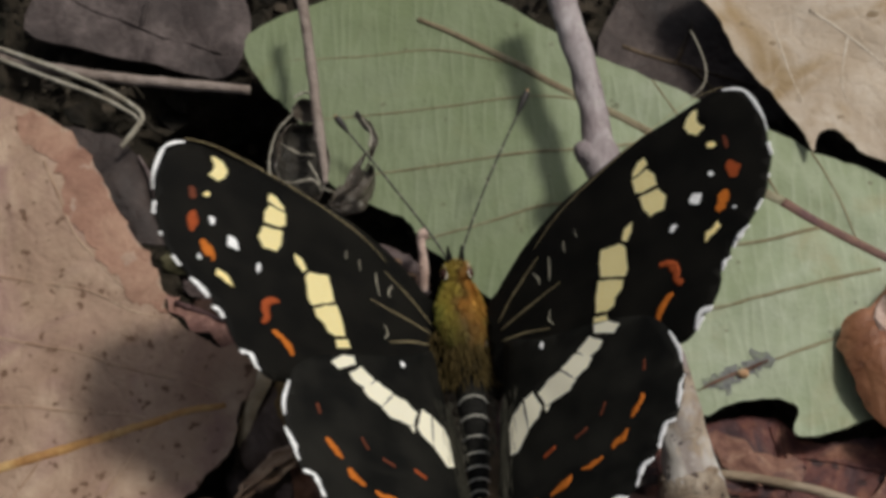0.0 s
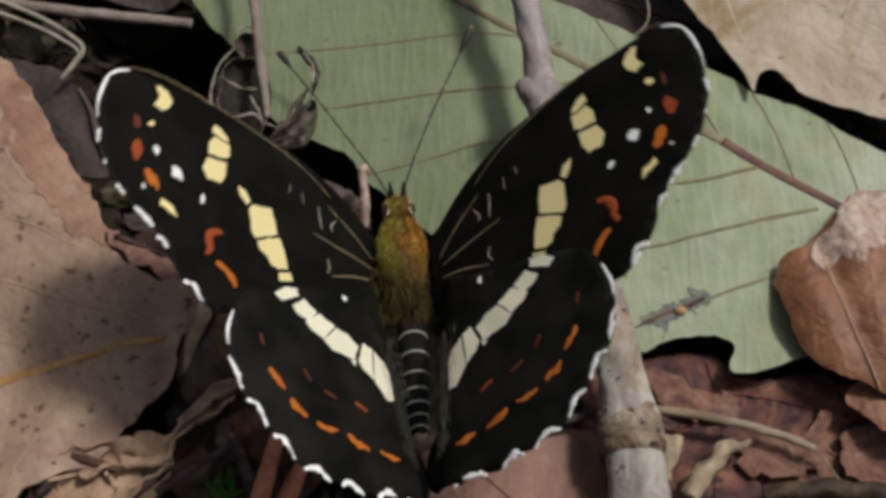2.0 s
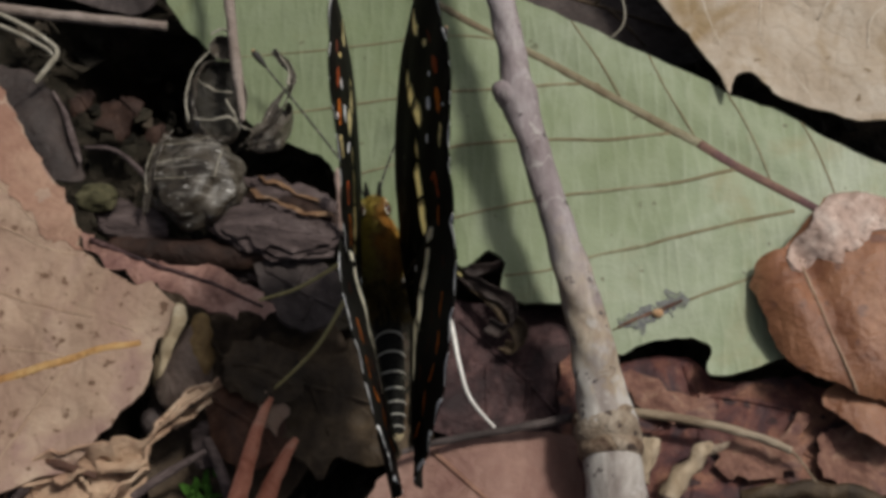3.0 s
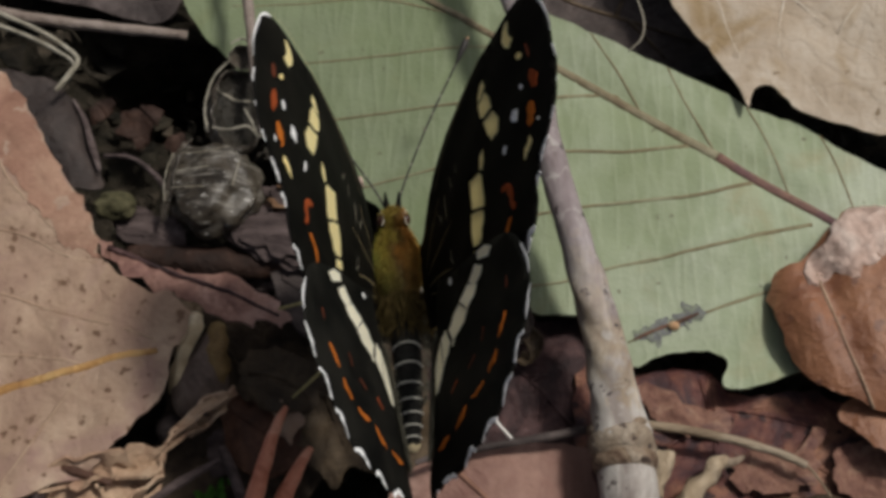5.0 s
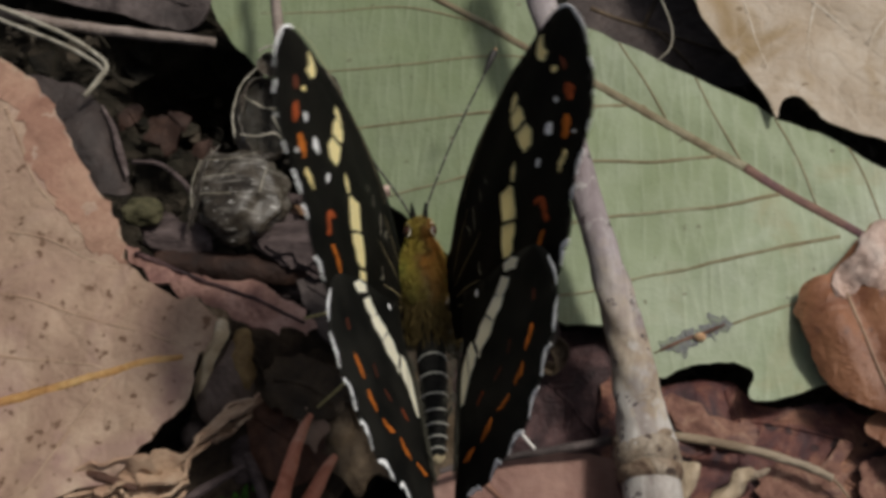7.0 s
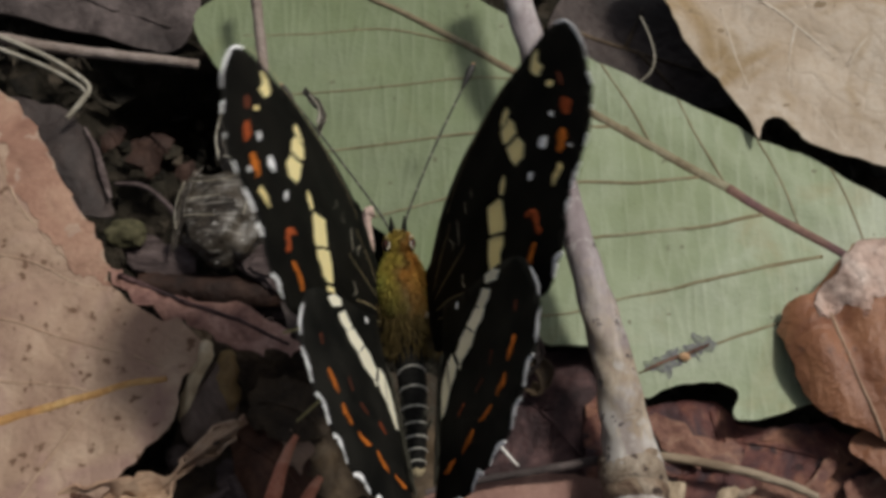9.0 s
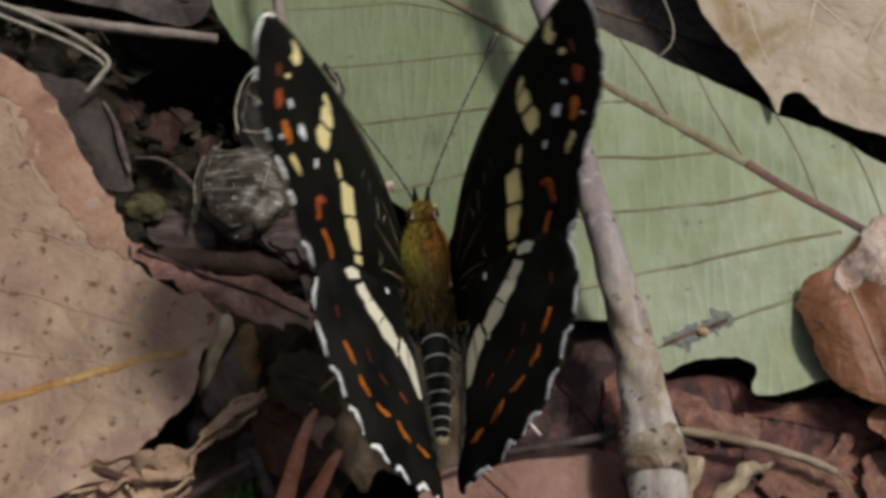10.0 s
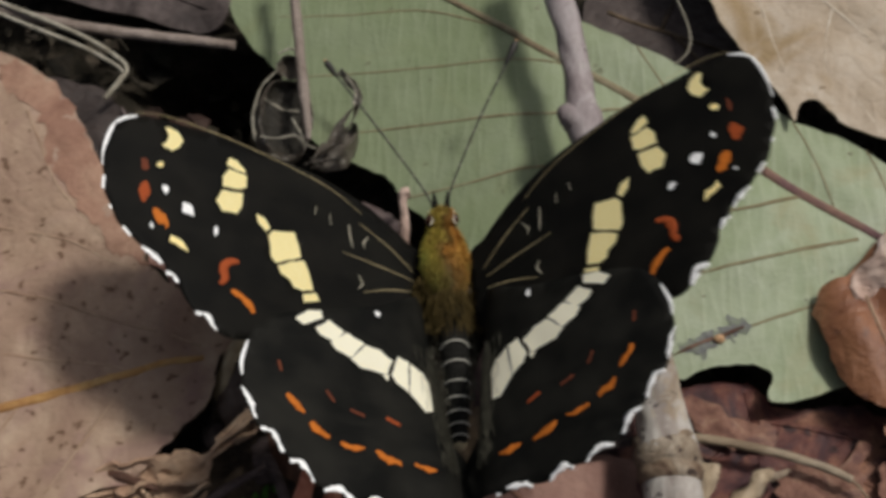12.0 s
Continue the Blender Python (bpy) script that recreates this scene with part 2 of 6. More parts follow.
M = dict(
    soil=litter("dark_leaf_mould", (0.016, 0.014, 0.010), (0.034, 0.028, 0.020), (0.065, 0.052, 0.038), 0.3, 1.6, 0.95, 0.1, bump=0.5),
    flakes=litter("rotted_leaf_bits", (0.010, 0.009, 0.006), (0.024, 0.020, 0.014), (0.052, 0.040, 0.029), 0.25, 1.8, 0.85, 0.15, per_piece=0.7),
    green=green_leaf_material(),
    rib=litter("ochre_leaf_rib", (0.115, 0.078, 0.047), (0.180, 0.150, 0.09), (0.25, 0.235, 0.155), 0.16, 2.0, 0.6),
    rib_purple=litter("purplish_leaf_rib", (0.086, 0.043, 0.047), (0.133, 0.070, 0.066), (0.187, 0.109, 0.078), 0.2, 2.0, 0.6),
    vein=litter("tan_side_vein", (0.121, 0.090, 0.047), (0.183, 0.152, 0.086), (0.242, 0.234, 0.148), 0.2, 2.0, 0.65),
    tan=litter("tan_dead_leaf", (0.207, 0.128, 0.091), (0.298, 0.207, 0.144), (0.389, 0.294, 0.211), 0.09, 1.3, 0.62, 0.35, net=0.5,
               speck=(0.107, 0.058, 0.032), speck_size=1.25, speck_cut=0.64, stain=(0.217, 0.133, 0.106), stain_size=0.11),
    tan_red=litter("reddish_leaf_margin", (0.164, 0.082, 0.056), (0.242, 0.133, 0.092), (0.312, 0.195, 0.136), 0.15, 1.6, 0.65),
    orange_rib=litter("orange_leaf_rib", (0.234, 0.113, 0.039), (0.374, 0.211, 0.074), (0.468, 0.312, 0.133), 0.25, 2.2, 0.55),
    pale_vein=litter("pale_leaf_vein", (0.226, 0.140, 0.094), (0.312, 0.218, 0.148), (0.390, 0.296, 0.211), 0.25, 2.2, 0.6),
    beige_vein=litter("buff_leaf_vein", (0.328, 0.265, 0.195), (0.406, 0.343, 0.273), (0.468, 0.413, 0.343), 0.25, 2.2, 0.6),
    beige=litter("beige_dead_leaf", (0.281, 0.215, 0.148), (0.390, 0.328, 0.261), (0.484, 0.433, 0.370), 0.07, 1.2, 0.6, 0.3, net=0.6,
                 stain=(0.234, 0.164, 0.086), stain_size=0.12, speck=(0.156, 0.109, 0.062), speck_cut=0.68),
    curled=litter("chestnut_curled_leaf", (0.146, 0.055, 0.026), (0.245, 0.108, 0.051), (0.315, 0.160, 0.087), 0.11, 1.5, 0.42, 0.5, net=0.45,
                  speck=(0.125, 0.052, 0.030), speck_size=0.7, speck_cut=0.63),
    crumb=litter("pinkish_crumbled_leaf", (0.467, 0.314, 0.251), (0.646, 0.484, 0.413), (0.753, 0.628, 0.557), 0.3, 2.4, 0.8, bump=0.4),
    purple=litter("purple_brown_leaf", (0.017, 0.008, 0.009), (0.045, 0.020, 0.020), (0.113, 0.059, 0.056), 0.35, 1.6, 0.6, 0.3, net=0.5),
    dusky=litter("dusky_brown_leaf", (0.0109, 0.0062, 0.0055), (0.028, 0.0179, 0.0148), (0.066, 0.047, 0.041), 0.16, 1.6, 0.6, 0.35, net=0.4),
    plum=litter("plum_brown_strip", (0.135, 0.065, 0.054), (0.300, 0.167, 0.131), (0.495, 0.318, 0.262), 0.2, 1.6, 0.6, 0.3, net=0.5),
    pod=litter("mauve_brown_pod", (0.058, 0.038, 0.029), (0.117, 0.082, 0.065), (0.176, 0.137, 0.111), 0.3, 1.6, 0.6, 0.35),
    pod_ridge=litter("olive_orange_ridge", (0.078, 0.047, 0.0156), (0.172, 0.105, 0.035), (0.250, 0.172, 0.070), 0.3, 1.6, 0.6, 0.35),
    slip=litter("dark_red_scrap", (0.0109, 0.0047, 0.0031), (0.027, 0.0117, 0.0070), (0.051, 0.024, 0.0148), 0.3, 1.6, 0.7, 0.3),
    grey=litter("grey_brown_dead_leaf", (0.027, 0.020, 0.0187), (0.058, 0.044, 0.041), (0.117, 0.092, 0.086), 0.2, 1.6, 0.7, 0.3, net=0.4),
    umber=litter("dark_umber_leaf", (0.023, 0.0148, 0.0078), (0.058, 0.038, 0.020), (0.109, 0.074, 0.041), 0.25, 1.4, 0.6, 0.3, net=0.4),
    red=litter("red_brown_leaf", (0.039, 0.012, 0.014), (0.123, 0.042, 0.030), (0.273, 0.128, 0.075), 0.34, 1.3, 0.6, 0.35, net=0.35,
               speck=(0.032, 0.014, 0.014), speck_size=0.9, speck_cut=0.62, stain=(0.035, 0.018, 0.022), stain_size=0.24),
    pink=litter("pinkish_brown_leaf", (0.156, 0.078, 0.062), (0.242, 0.140, 0.109), (0.304, 0.195, 0.156), 0.12, 1.4, 0.6, 0.3, net=0.4),
    stick=stick_material(),
    red_pale=litter("pale_reddish_shred", (0.109, 0.047, 0.035), (0.226, 0.121, 0.082), (0.343, 0.226, 0.160), 0.4, 1.6, 0.65, 0.3, net=0.5, stain=(0.094, 0.043, 0.039), stain_size=0.4),
    stick_bare=litter("pale_weathered_wood", (0.241, 0.175, 0.109), (0.393, 0.311, 0.218), (0.491, 0.420, 0.328), 0.3, 2.0, 0.75, 0.25,
                      speck=(0.109, 0.077, 0.060), speck_size=0.7, speck_cut=0.60, stretch=(1.0, 0.4, 1.0), bump=0.22),
    ring_wood=litter("ringed_pale_wood", (0.127, 0.078, 0.053), (0.274, 0.200, 0.136), (0.443, 0.369, 0.285), 0.5, 1.8, 0.75, 0.25, speck=(0.084, 0.058, 0.047), speck_size=0.8, speck_cut=0.6, bump=0.3),
    ring=litter("ochre_bark_ring", (0.15, 0.105, 0.075), (0.30, 0.235, 0.17), (0.45, 0.38, 0.30), 0.5, 2.0, 0.75, speck=(0.08, 0.055, 0.045), speck_size=0.8, speck_cut=0.6, bump=0.25),
    twig=litter("straw_coloured_twig", (0.156, 0.113, 0.074), (0.250, 0.195, 0.133), (0.328, 0.273, 0.203), 0.4, 2.5, 0.7, stretch=(0.3, 1.0, 1.0)),
    straw=litter("bleached_straw", (0.211, 0.187, 0.140), (0.296, 0.273, 0.218), (0.359, 0.335, 0.281), 0.4, 2.5, 0.6),
    papery=litter("cream_papery_flap", (0.27, 0.20, 0.12), (0.42, 0.34, 0.22), (0.54, 0.46, 0.34), 0.3, 2.0, 0.6, bump=0.06),
    mauve=litter("mauve_grey_stem", (0.156, 0.121, 0.101), (0.226, 0.183, 0.156), (0.281, 0.234, 0.207), 0.4, 2.5, 0.65),
    husk=litter("brittle_grey_husk", (0.039, 0.030, 0.020), (0.098, 0.078, 0.058), (0.234, 0.207, 0.172), 0.4, 1.7, 0.3, 0.7, bump=0.22, speck=(0.359, 0.335, 0.304), speck_size=1.5, speck_cut=0.66),
    bladder=bladder_material(),
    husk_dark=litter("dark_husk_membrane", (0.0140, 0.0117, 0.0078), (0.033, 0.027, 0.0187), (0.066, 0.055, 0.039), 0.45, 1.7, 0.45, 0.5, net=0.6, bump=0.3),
    brown=litter("brown_rotting_leaf", (0.027, 0.0172, 0.0101), (0.066, 0.044, 0.027), (0.117, 0.082, 0.051), 0.3, 1.5, 0.65, 0.3, net=0.4),
    rust_leaf=litter("rusty_leaf", (0.039, 0.0172, 0.0109), (0.094, 0.041, 0.023), (0.156, 0.078, 0.047), 0.2, 1.5, 0.6, 0.3, net=0.5),
    bark=litter("grey_bark_chip", (0.043, 0.031, 0.030), (0.117, 0.087, 0.083), (0.218, 0.172, 0.164), 0.3, 1.8, 0.8, 0.2, stretch=(0.4, 1.2, 1.0), bump=0.3),
    bark_edge=litter("orange_bark_edge", (0.125, 0.066, 0.035), (0.226, 0.133, 0.074), (0.312, 0.211, 0.133), 0.4, 2.0, 0.8),
    crumple=litter("buff_crumpled_leaf", (0.254, 0.151, 0.098), (0.419, 0.297, 0.200), (0.546, 0.419, 0.302), 0.2, 1.6, 0.65, 0.3, net=0.5),
    coral=litter("coral_pink_stalk", (0.459, 0.158, 0.092), (0.655, 0.273, 0.175), (0.764, 0.405, 0.279), 0.4, 2.0, 0.6),
    moss=plain("bright_green_moss", (0.035, 0.10, 0.010), (0.085, 0.21, 0.03), 3.0, 0.7),
    seed=litter("mossy_seed", (0.039, 0.035, 0.0156), (0.086, 0.078, 0.039), (0.140, 0.125, 0.070), 0.8, 2.0, 0.8),
    gall=plain("brown_leaf_gall", (0.265, 0.140, 0.062), (0.452, 0.312, 0.187), 2.0, 0.6),
    scab=litter("grey_purple_leaf_scab", (0.140, 0.138, 0.150), (0.180, 0.192, 0.165), (0.222, 0.258, 0.166), 1.1, 2.5, 0.75),
    wing=wing_material("black_wing_scales", (0.0028, 0.0028, 0.0025), (0.0078, 0.0072, 0.0058)),
    wing_hind=wing_material("brown_black_wing_scales", (0.0028, 0.0030, 0.0028), (0.0125, 0.012, 0.010)),
    yellow=scale_material("cream_yellow_scales", (0.85, 0.71, 0.30), (0.97, 0.86, 0.47), (1.0, 0.82, 0.32)),
    cream=scale_material("cream_scales", (0.92, 0.86, 0.64), (0.98, 0.95, 0.78), (1.0, 0.93, 0.66)),
    white=scale_material("white_scales", (0.52, 0.52, 0.52), (0.86, 0.86, 0.86)),
    orange=scale_material("orange_scales", (0.31, 0.075, 0.0095), (0.47, 0.14, 0.018)),
    rust=scale_material("rust_red_scales", (0.17, 0.032, 0.010), (0.29, 0.062, 0.016)),
    dim=scale_material("dim_rust_scales", (0.05, 0.015, 0.009), (0.14, 0.038, 0.018)),
    pale_line=scale_material("whitish_scale_line", (0.36, 0.33, 0.24), (0.62, 0.58, 0.46)),
    tan_line=scale_material("tan_scale_line", (0.234, 0.179, 0.086), (0.452, 0.374, 0.218)),
    fur=fur_material(),
    brown_fur=scale_material("brown_hair", (0.0195, 0.0133, 0.0047), (0.078, 0.055, 0.0172)),
    chitin=plain("dark_grey_chitin", (0.0047, 0.0047, 0.0039), (0.0140, 0.0134, 0.0121), 4.0, 0.8, 0.06, 0.1),
    band=scale_material("whitish_abdomen_band", (0.234, 0.226, 0.195), (0.437, 0.421, 0.367)),
    tail=scale_material("buff_abdomen_tip", (0.172, 0.133, 0.070), (0.281, 0.234, 0.148)),
    side_fur=scale_material("grey_side_down", (0.023, 0.023, 0.0172), (0.066, 0.062, 0.047)),
    eye=plain("dark_brown_eye", (0.027, 0.0094, 0.0062), (0.055, 0.020, 0.0117), 4.0, 0.25, 0.5, 0.01),
    antenna=plain("black_antenna", (0.0078, 0.0070, 0.0062), (0.035, 0.031, 0.027), 2.5, 0.55),
    pale_ring=plain("grey_antenna_ring", (0.078, 0.070, 0.055), (0.172, 0.156, 0.133), 3.0, 0.6),
    leg_white=plain("whitish_leg", (0.62, 0.60, 0.55), (0.82, 0.80, 0.76), 3.0, 0.55),
    leg_tan=plain("yellowish_leg", (0.280, 0.234, 0.087), (0.444, 0.386, 0.175), 3.0, 0.55),
)


# ---- shaping, in millimetres ----
from mathutils.geometry import delaunay_2d_cdt


def curve_through(pts, per=5, closed=False):
    """A smooth run of points through the given ones (any dimension)."""
    pts = [np.array(p, float) for p in pts]
    n, run = len(pts), []
    for i in range(n if closed else n - 1):
        if closed:
            a, b, c, d = pts[i - 1], pts[i], pts[(i + 1) % n], pts[(i + 2) % n]
        else:
            a, b, c, d = pts[max(i - 1, 0)], pts[i], pts[i + 1], pts[min(i + 2, n - 1)]
        for k in range(per):
            s = k / per
            run.append(0.5 * (2 * b + (c - a) * s + (2 * a - 5 * b + 4 * c - d) * s * s + (3 * b - a - 3 * c + d) * s**3))
    if not closed:
        run.append(pts[-1])
    return run


def wobble(x, y, z=0.0, size=1.0):
    return noise.noise(Vector((x / size, y / size, z)))


def inside(x, y, ring):
    """Whether a point lies within a closed ring."""
    odd, n = False, len(ring)
    for i in range(n):
        (ax, ay), (bx, by) = ring[i - 1], ring[i]
        if (ay > y) != (by > y) and x < (bx - ax) * (y - ay) / (by - ay) + ax:
            odd = not odd
    return odd


def sheet(outline, height, step=1.0, per=5, jag=0.0, seed=0.0, holes=(), fray=0.9):
    """A surface inside an outline, filled with a loose net of triangles and lifted to height(x, y). holes: rings left open."""
    ring = []
    for x, y in curve_through(outline, per, True):
        ring.append(Vector((x + jag * wobble(x, y, seed, fray), y + jag * wobble(x, y, seed + 7, fray))))
    n = len(ring)
    low = Vector((min(p.x for p in ring), min(p.y for p in ring)))
    high = Vector((max(p.x for p in ring), max(p.y for p in ring)))
    pts = list(ring)
    for i in range(int((high.x - low.x) / step) + 1):
        for j in range(int((high.y - low.y) / step) + 1):
            x, y = low.x + (i + 0.5 * (j % 2)) * step, low.y + j * step
            pts.append(Vector((x + 0.2 * step * wobble(x, y, 1, 0.7), y + 0.2 * step * wobble(x, y, 2, 0.7))))
    rims = [(i, (i + 1) % n) for i in range(n)]
    for hole in holes:
        first, m = len(pts), len(hole)
        pts += [Vector(p) for p in hole]
        rims += [(first + i, first + (i + 1) % m) for i in range(m)]
    flat, _, tris, _, _, _ = delaunay_2d_cdt(pts, rims, [list(range(n))], 1, 1e-4)
    if holes:
        mids = [sum((flat[i] for i in t), Vector((0, 0))) / len(t) for t in tris]
        tris = [t for t, c in zip(tris, mids) if not any(inside(c.x, c.y, hole) for hole in holes)]
    bm = bmesh.new()
    made = [bm.verts.new((p.x, p.y, height(p.x, p.y))) for p in flat]
    for t in tris:
        bm.faces.new([made[i] for i in t])
    for v in [v for v in bm.verts if not v.link_faces]:
        bm.verts.remove(v)
    bmesh.ops.recalc_face_normals(bm, faces=bm.faces[:])
    bm.normal_update()
    if sum(f.normal.z for f in bm.faces) < 0:
        bmesh.ops.reverse_faces(bm, faces=bm.faces[:])
    return bm


def tube(path, sides=9, per=4, lumps=0.0, flat=1.0, bm=None, seed=0.0, caps=True, often=0.5):
    """A tapering tube along points (x, y, z, radius)."""
    bm = bm or bmesh.new()
    run = curve_through(path, per)
    rings = []
    for i, p in enumerate(run):
        a, b = run[max(i - 1, 0)], run[min(i + 1, len(run) - 1)]
        way = Vector(b[:3] - a[:3]).normalized()
        side = way.cross(Vector((0, 0, 1)))
        side = side.normalized() if side.length > 1e-3 else Vector((1, 0, 0))
        top = side.cross(way)
        ring = []
        for k in range(sides):
            t = 2 * math.pi * k / sides
            r = p[3] * (1 + lumps * noise.noise(Vector((p[0] * often + math.cos(t) + seed, p[1] * often + math.sin(t), p[2]))))
            ring.append(bm.verts.new(Vector(p[:3]) + side * (r * math.cos(t)) + top * (r * flat * math.sin(t))))
        rings.append(ring)
    for ra, rb in zip(rings, rings[1:]):
        for k in range(sides):
            bm.faces.new((ra[k], ra[(k + 1) % sides], rb[(k + 1) % sides], rb[k]))
    if caps:
        bm.faces.new(rings[0][::-1])
        bm.faces.new(rings[-1])
    bmesh.ops.recalc_face_normals(bm, faces=bm.faces[:])
    return bm


def ribbon(path, width, lift, steps=6, rough=0.15, seed=0.0):
    """A curling strip: along points, spread to both sides by the vector width, hollowed by lift."""
    bm = bmesh.new()
    run = curve_through(path, 6)
    width = Vector(width)
    rows = []
    for i, p in enumerate(run):
        s = i / (len(run) - 1)
        taper = 0.45 + 0.55 * math.sin(math.pi * min(1, max(0, 0.08 + 0.86 * s)))
        row = []
        for k in range(steps + 1):
            c = 2 * k / steps - 1
            q = Vector(p[:3]) + width * (c * taper) + Vector((0, 0, lift * (c * c - 0.5)))
            j = Vector((wobble(q.x, q.y, seed + c, 1.3), wobble(q.x, q.y, seed + 5 + c, 1.3), wobble(q.x, q.y, seed + 9, 1.1)))
            row.append(bm.verts.new(q + j * rough))
        rows.append(row)
    for a, b in zip(rows, rows[1:]):
        for k in range(steps):
            bm.faces.new((a[k], a[k + 1], b[k + 1], b[k]))
    return bm


def blob(centre, radii, level=4, lumps=0.15, size=1.0, seed=0.0):
    bm = bmesh.new()
    bmesh.ops.create_icosphere(bm, subdivisions=level, radius=1.0)
    for v in bm.verts:
        d = 1 + lumps * noise.noise(v.co / size + Vector((seed, 0, 0)))
        v.co = Vector((v.co.x * radii[0] * d + centre[0], v.co.y * radii[1] * d + centre[1], v.co.z * radii[2] * d + centre[2]))
    return bm


def ease(a, b, x):
    s = min(1.0, max(0.0, (x - a) / (b - a)))
    return s * s * (3 - 2 * s)


def thicken(bm, thick, joined=False):
    """Gives a sheet its back and a sharp-edged rim; joined: the rim shares the corners of both faces."""
    bm.normal_update()
    top = bm.faces[:]
    rim = [(e.verts[0], e.verts[1]) for e in bm.edges if e.is_boundary]
    back = {v: bm.verts.new(v.co - v.normal * thick) for v in list(bm.verts)}
    for f in top:
        bm.faces.new([back[v] for v in reversed(f.verts)]).smooth = True
    side = {v: (v, back[v]) for pair in rim for v in pair} if joined else {}
    for pair in rim:
        for v in pair:
            if v not in side:
                side[v] = (bm.verts.new(v.co), bm.verts.new(back[v].co))
        (a, c), (b, d) = side[pair[0]], side[pair[1]]
        bm.faces.new((b, a, c, d) if joined else (a, b, d, c)).smooth = joined


def link_mesh(name, bm, material, thick=0.0, smooth=True, joined=False):
    if smooth:
        for f in bm.faces:
            f.smooth = True
    if thick:
        thicken(bm, thick, joined)
    for v in bm.verts:
        v.co *= MM
    data = bpy.data.meshes.new(name)
    bm.to_mesh(data)
    bm.free()
    data.materials.append(material)
    return new(name, data)


def base_of(ob):
    """The thing at the top of a part."""
    while ob.parent:
        ob = ob.parent
    return ob


def part(name, bm, material, parent, label="", thick=0.0, local=False, smooth=True, joined=False):
    """Links a bmesh as one part under a thing or a part. local: it is in the thing's own space already."""
    if not local:
        shift = base_of(parent).matrix_basis.translation / MM
        for v in bm.verts:
            v.co -= shift
    ob = link_mesh(name, bm, material, thick, smooth, joined)
    ob.parent = parent
    return tagged(ob, label) if label else ob


def thing(name, x, y, z, label, category, group=""):
    ob = new(name)
    ob.empty_display_size = 0.002
    ob.location = (x * MM, y * MM, z * MM)
    bpy.context.view_layer.update()
    return tagged(ob, label, category, group)


def single(name, bm, material, label, category, group="", thick=0.0, kind=""):
    """A thing of one mesh, with its origin at its base."""
    low = min(v.co.z for v in bm.verts)
    cx = sum(v.co.x for v in bm.verts) / len(bm.verts)
    cy = sum(v.co.y for v in bm.verts) / len(bm.verts)
    for v in bm.verts:
        v.co -= Vector((cx, cy, low))
    ob = link_mesh(name, bm, material, thick)
    ob.location = (cx * MM, cy * MM, low * MM)
    return tagged(ob, label, category, group, kind)


# ---- ground ----
def hollow(x, y):
    """A deep hollow in the litter under the twigs."""
    return 14.0 * math.exp(-((x + 18.5) / 4.6) ** 4 - ((y - 22.5) / 3.2) ** 4)


def build_ground():
    bm = bmesh.new()
    half, n = 60.0, 120
    grid = [[None] * (n + 1) for _ in range(n + 1)]
    for i in range(n + 1):
        for j in range(n + 1):
            x, y = -half + 2 * half * i / n, -half + 2 * half * j / n
            z = -8.0 + 1.2 * wobble(x, y, 0, 6.0) + 0.7 * wobble(x, y, 3, 2.2) - hollow(x, y)
            edge = max(abs(x), abs(y))
            grid[i][j] = bm.verts.new((x, y, z * (1 - ease(50, 60, edge)) - 8.0 * ease(50, 60, edge)))
    for i in range(n):
        for j in range(n):
            bm.faces.new((grid[i][j], grid[i + 1][j], grid[i + 1][j + 1], grid[i][j + 1]))
    rim = [e for e in bm.edges if e.is_boundary]
    for reach in (500.0, 20000.0, 3000000.0):
        made = bmesh.ops.extrude_edge_only(bm, edges=rim)["geom"]
        for v in made:
            if isinstance(v, bmesh.types.BMVert):
                big = max(abs(v.co.x), abs(v.co.y))
                v.co = Vector((v.co.x / big * reach, v.co.y / big * reach, -8.0))
        rim = [e for e in made if isinstance(e, bmesh.types.BMEdge)]
    bmesh.ops.recalc_face_normals(bm, faces=bm.faces[:])
    ob = link_mesh("ground", bm, M["soil"])
    tagged(ob, "dark damp leaf mould of the forest floor", "ground", "", "structure")

    rng = random.Random(4)
    verts, faces = [], []
    for k in range(2600):
        x, y = rng.uniform(-44, 46), rng.uniform(-26, 38)
        z = rng.uniform(-7.5, -4.2) - hollow(x, y)
        size = rng.uniform(0.35, 1.5) * (1.6 if rng.random() < 0.15 else 1.0)
        turn = Euler((rng.gauss(0, 0.5), rng.gauss(0, 0.5), rng.uniform(0, 6.3))).to_matrix()
        count, long = rng.randint(5, 8), rng.uniform(0.35, 1.0)
        start = len(verts)
        for h in (0.08, -0.08):
            for i in range(count):
                a = 2 * math.pi * i / count
                r = size * (0.75 + 0.35 * math.sin(a * 2 + k) * 0.5 + 0.2 * math.sin(a * 3 + 2 * k))
                v = turn @ Vector((r * math.cos(a), r * math.sin(a) * long, h + 0.15 * size * math.cos(a * 2)))
                verts.append(((v.x + x) * MM, (v.y + y) * MM, (v.z + z) * MM))
        faces.append(tuple(range(start, start + count)))
        faces.append(tuple(range(start + 2 * count - 1, start + count - 1, -1)))
        for i in range(count):
            j = (i + 1) % count
            faces.append((start + i, start + count + i, start + count + j, start + j))
    data = bpy.data.meshes.new("leaf_fragments")
    data.from_pydata(verts, [], faces)
    data.materials.append(M["flakes"])
    tagged(new("leaf_fragments", data), "dark rotted scraps of leaf strewn over the soil", "leaf litter", "", "stuff")


build_ground()


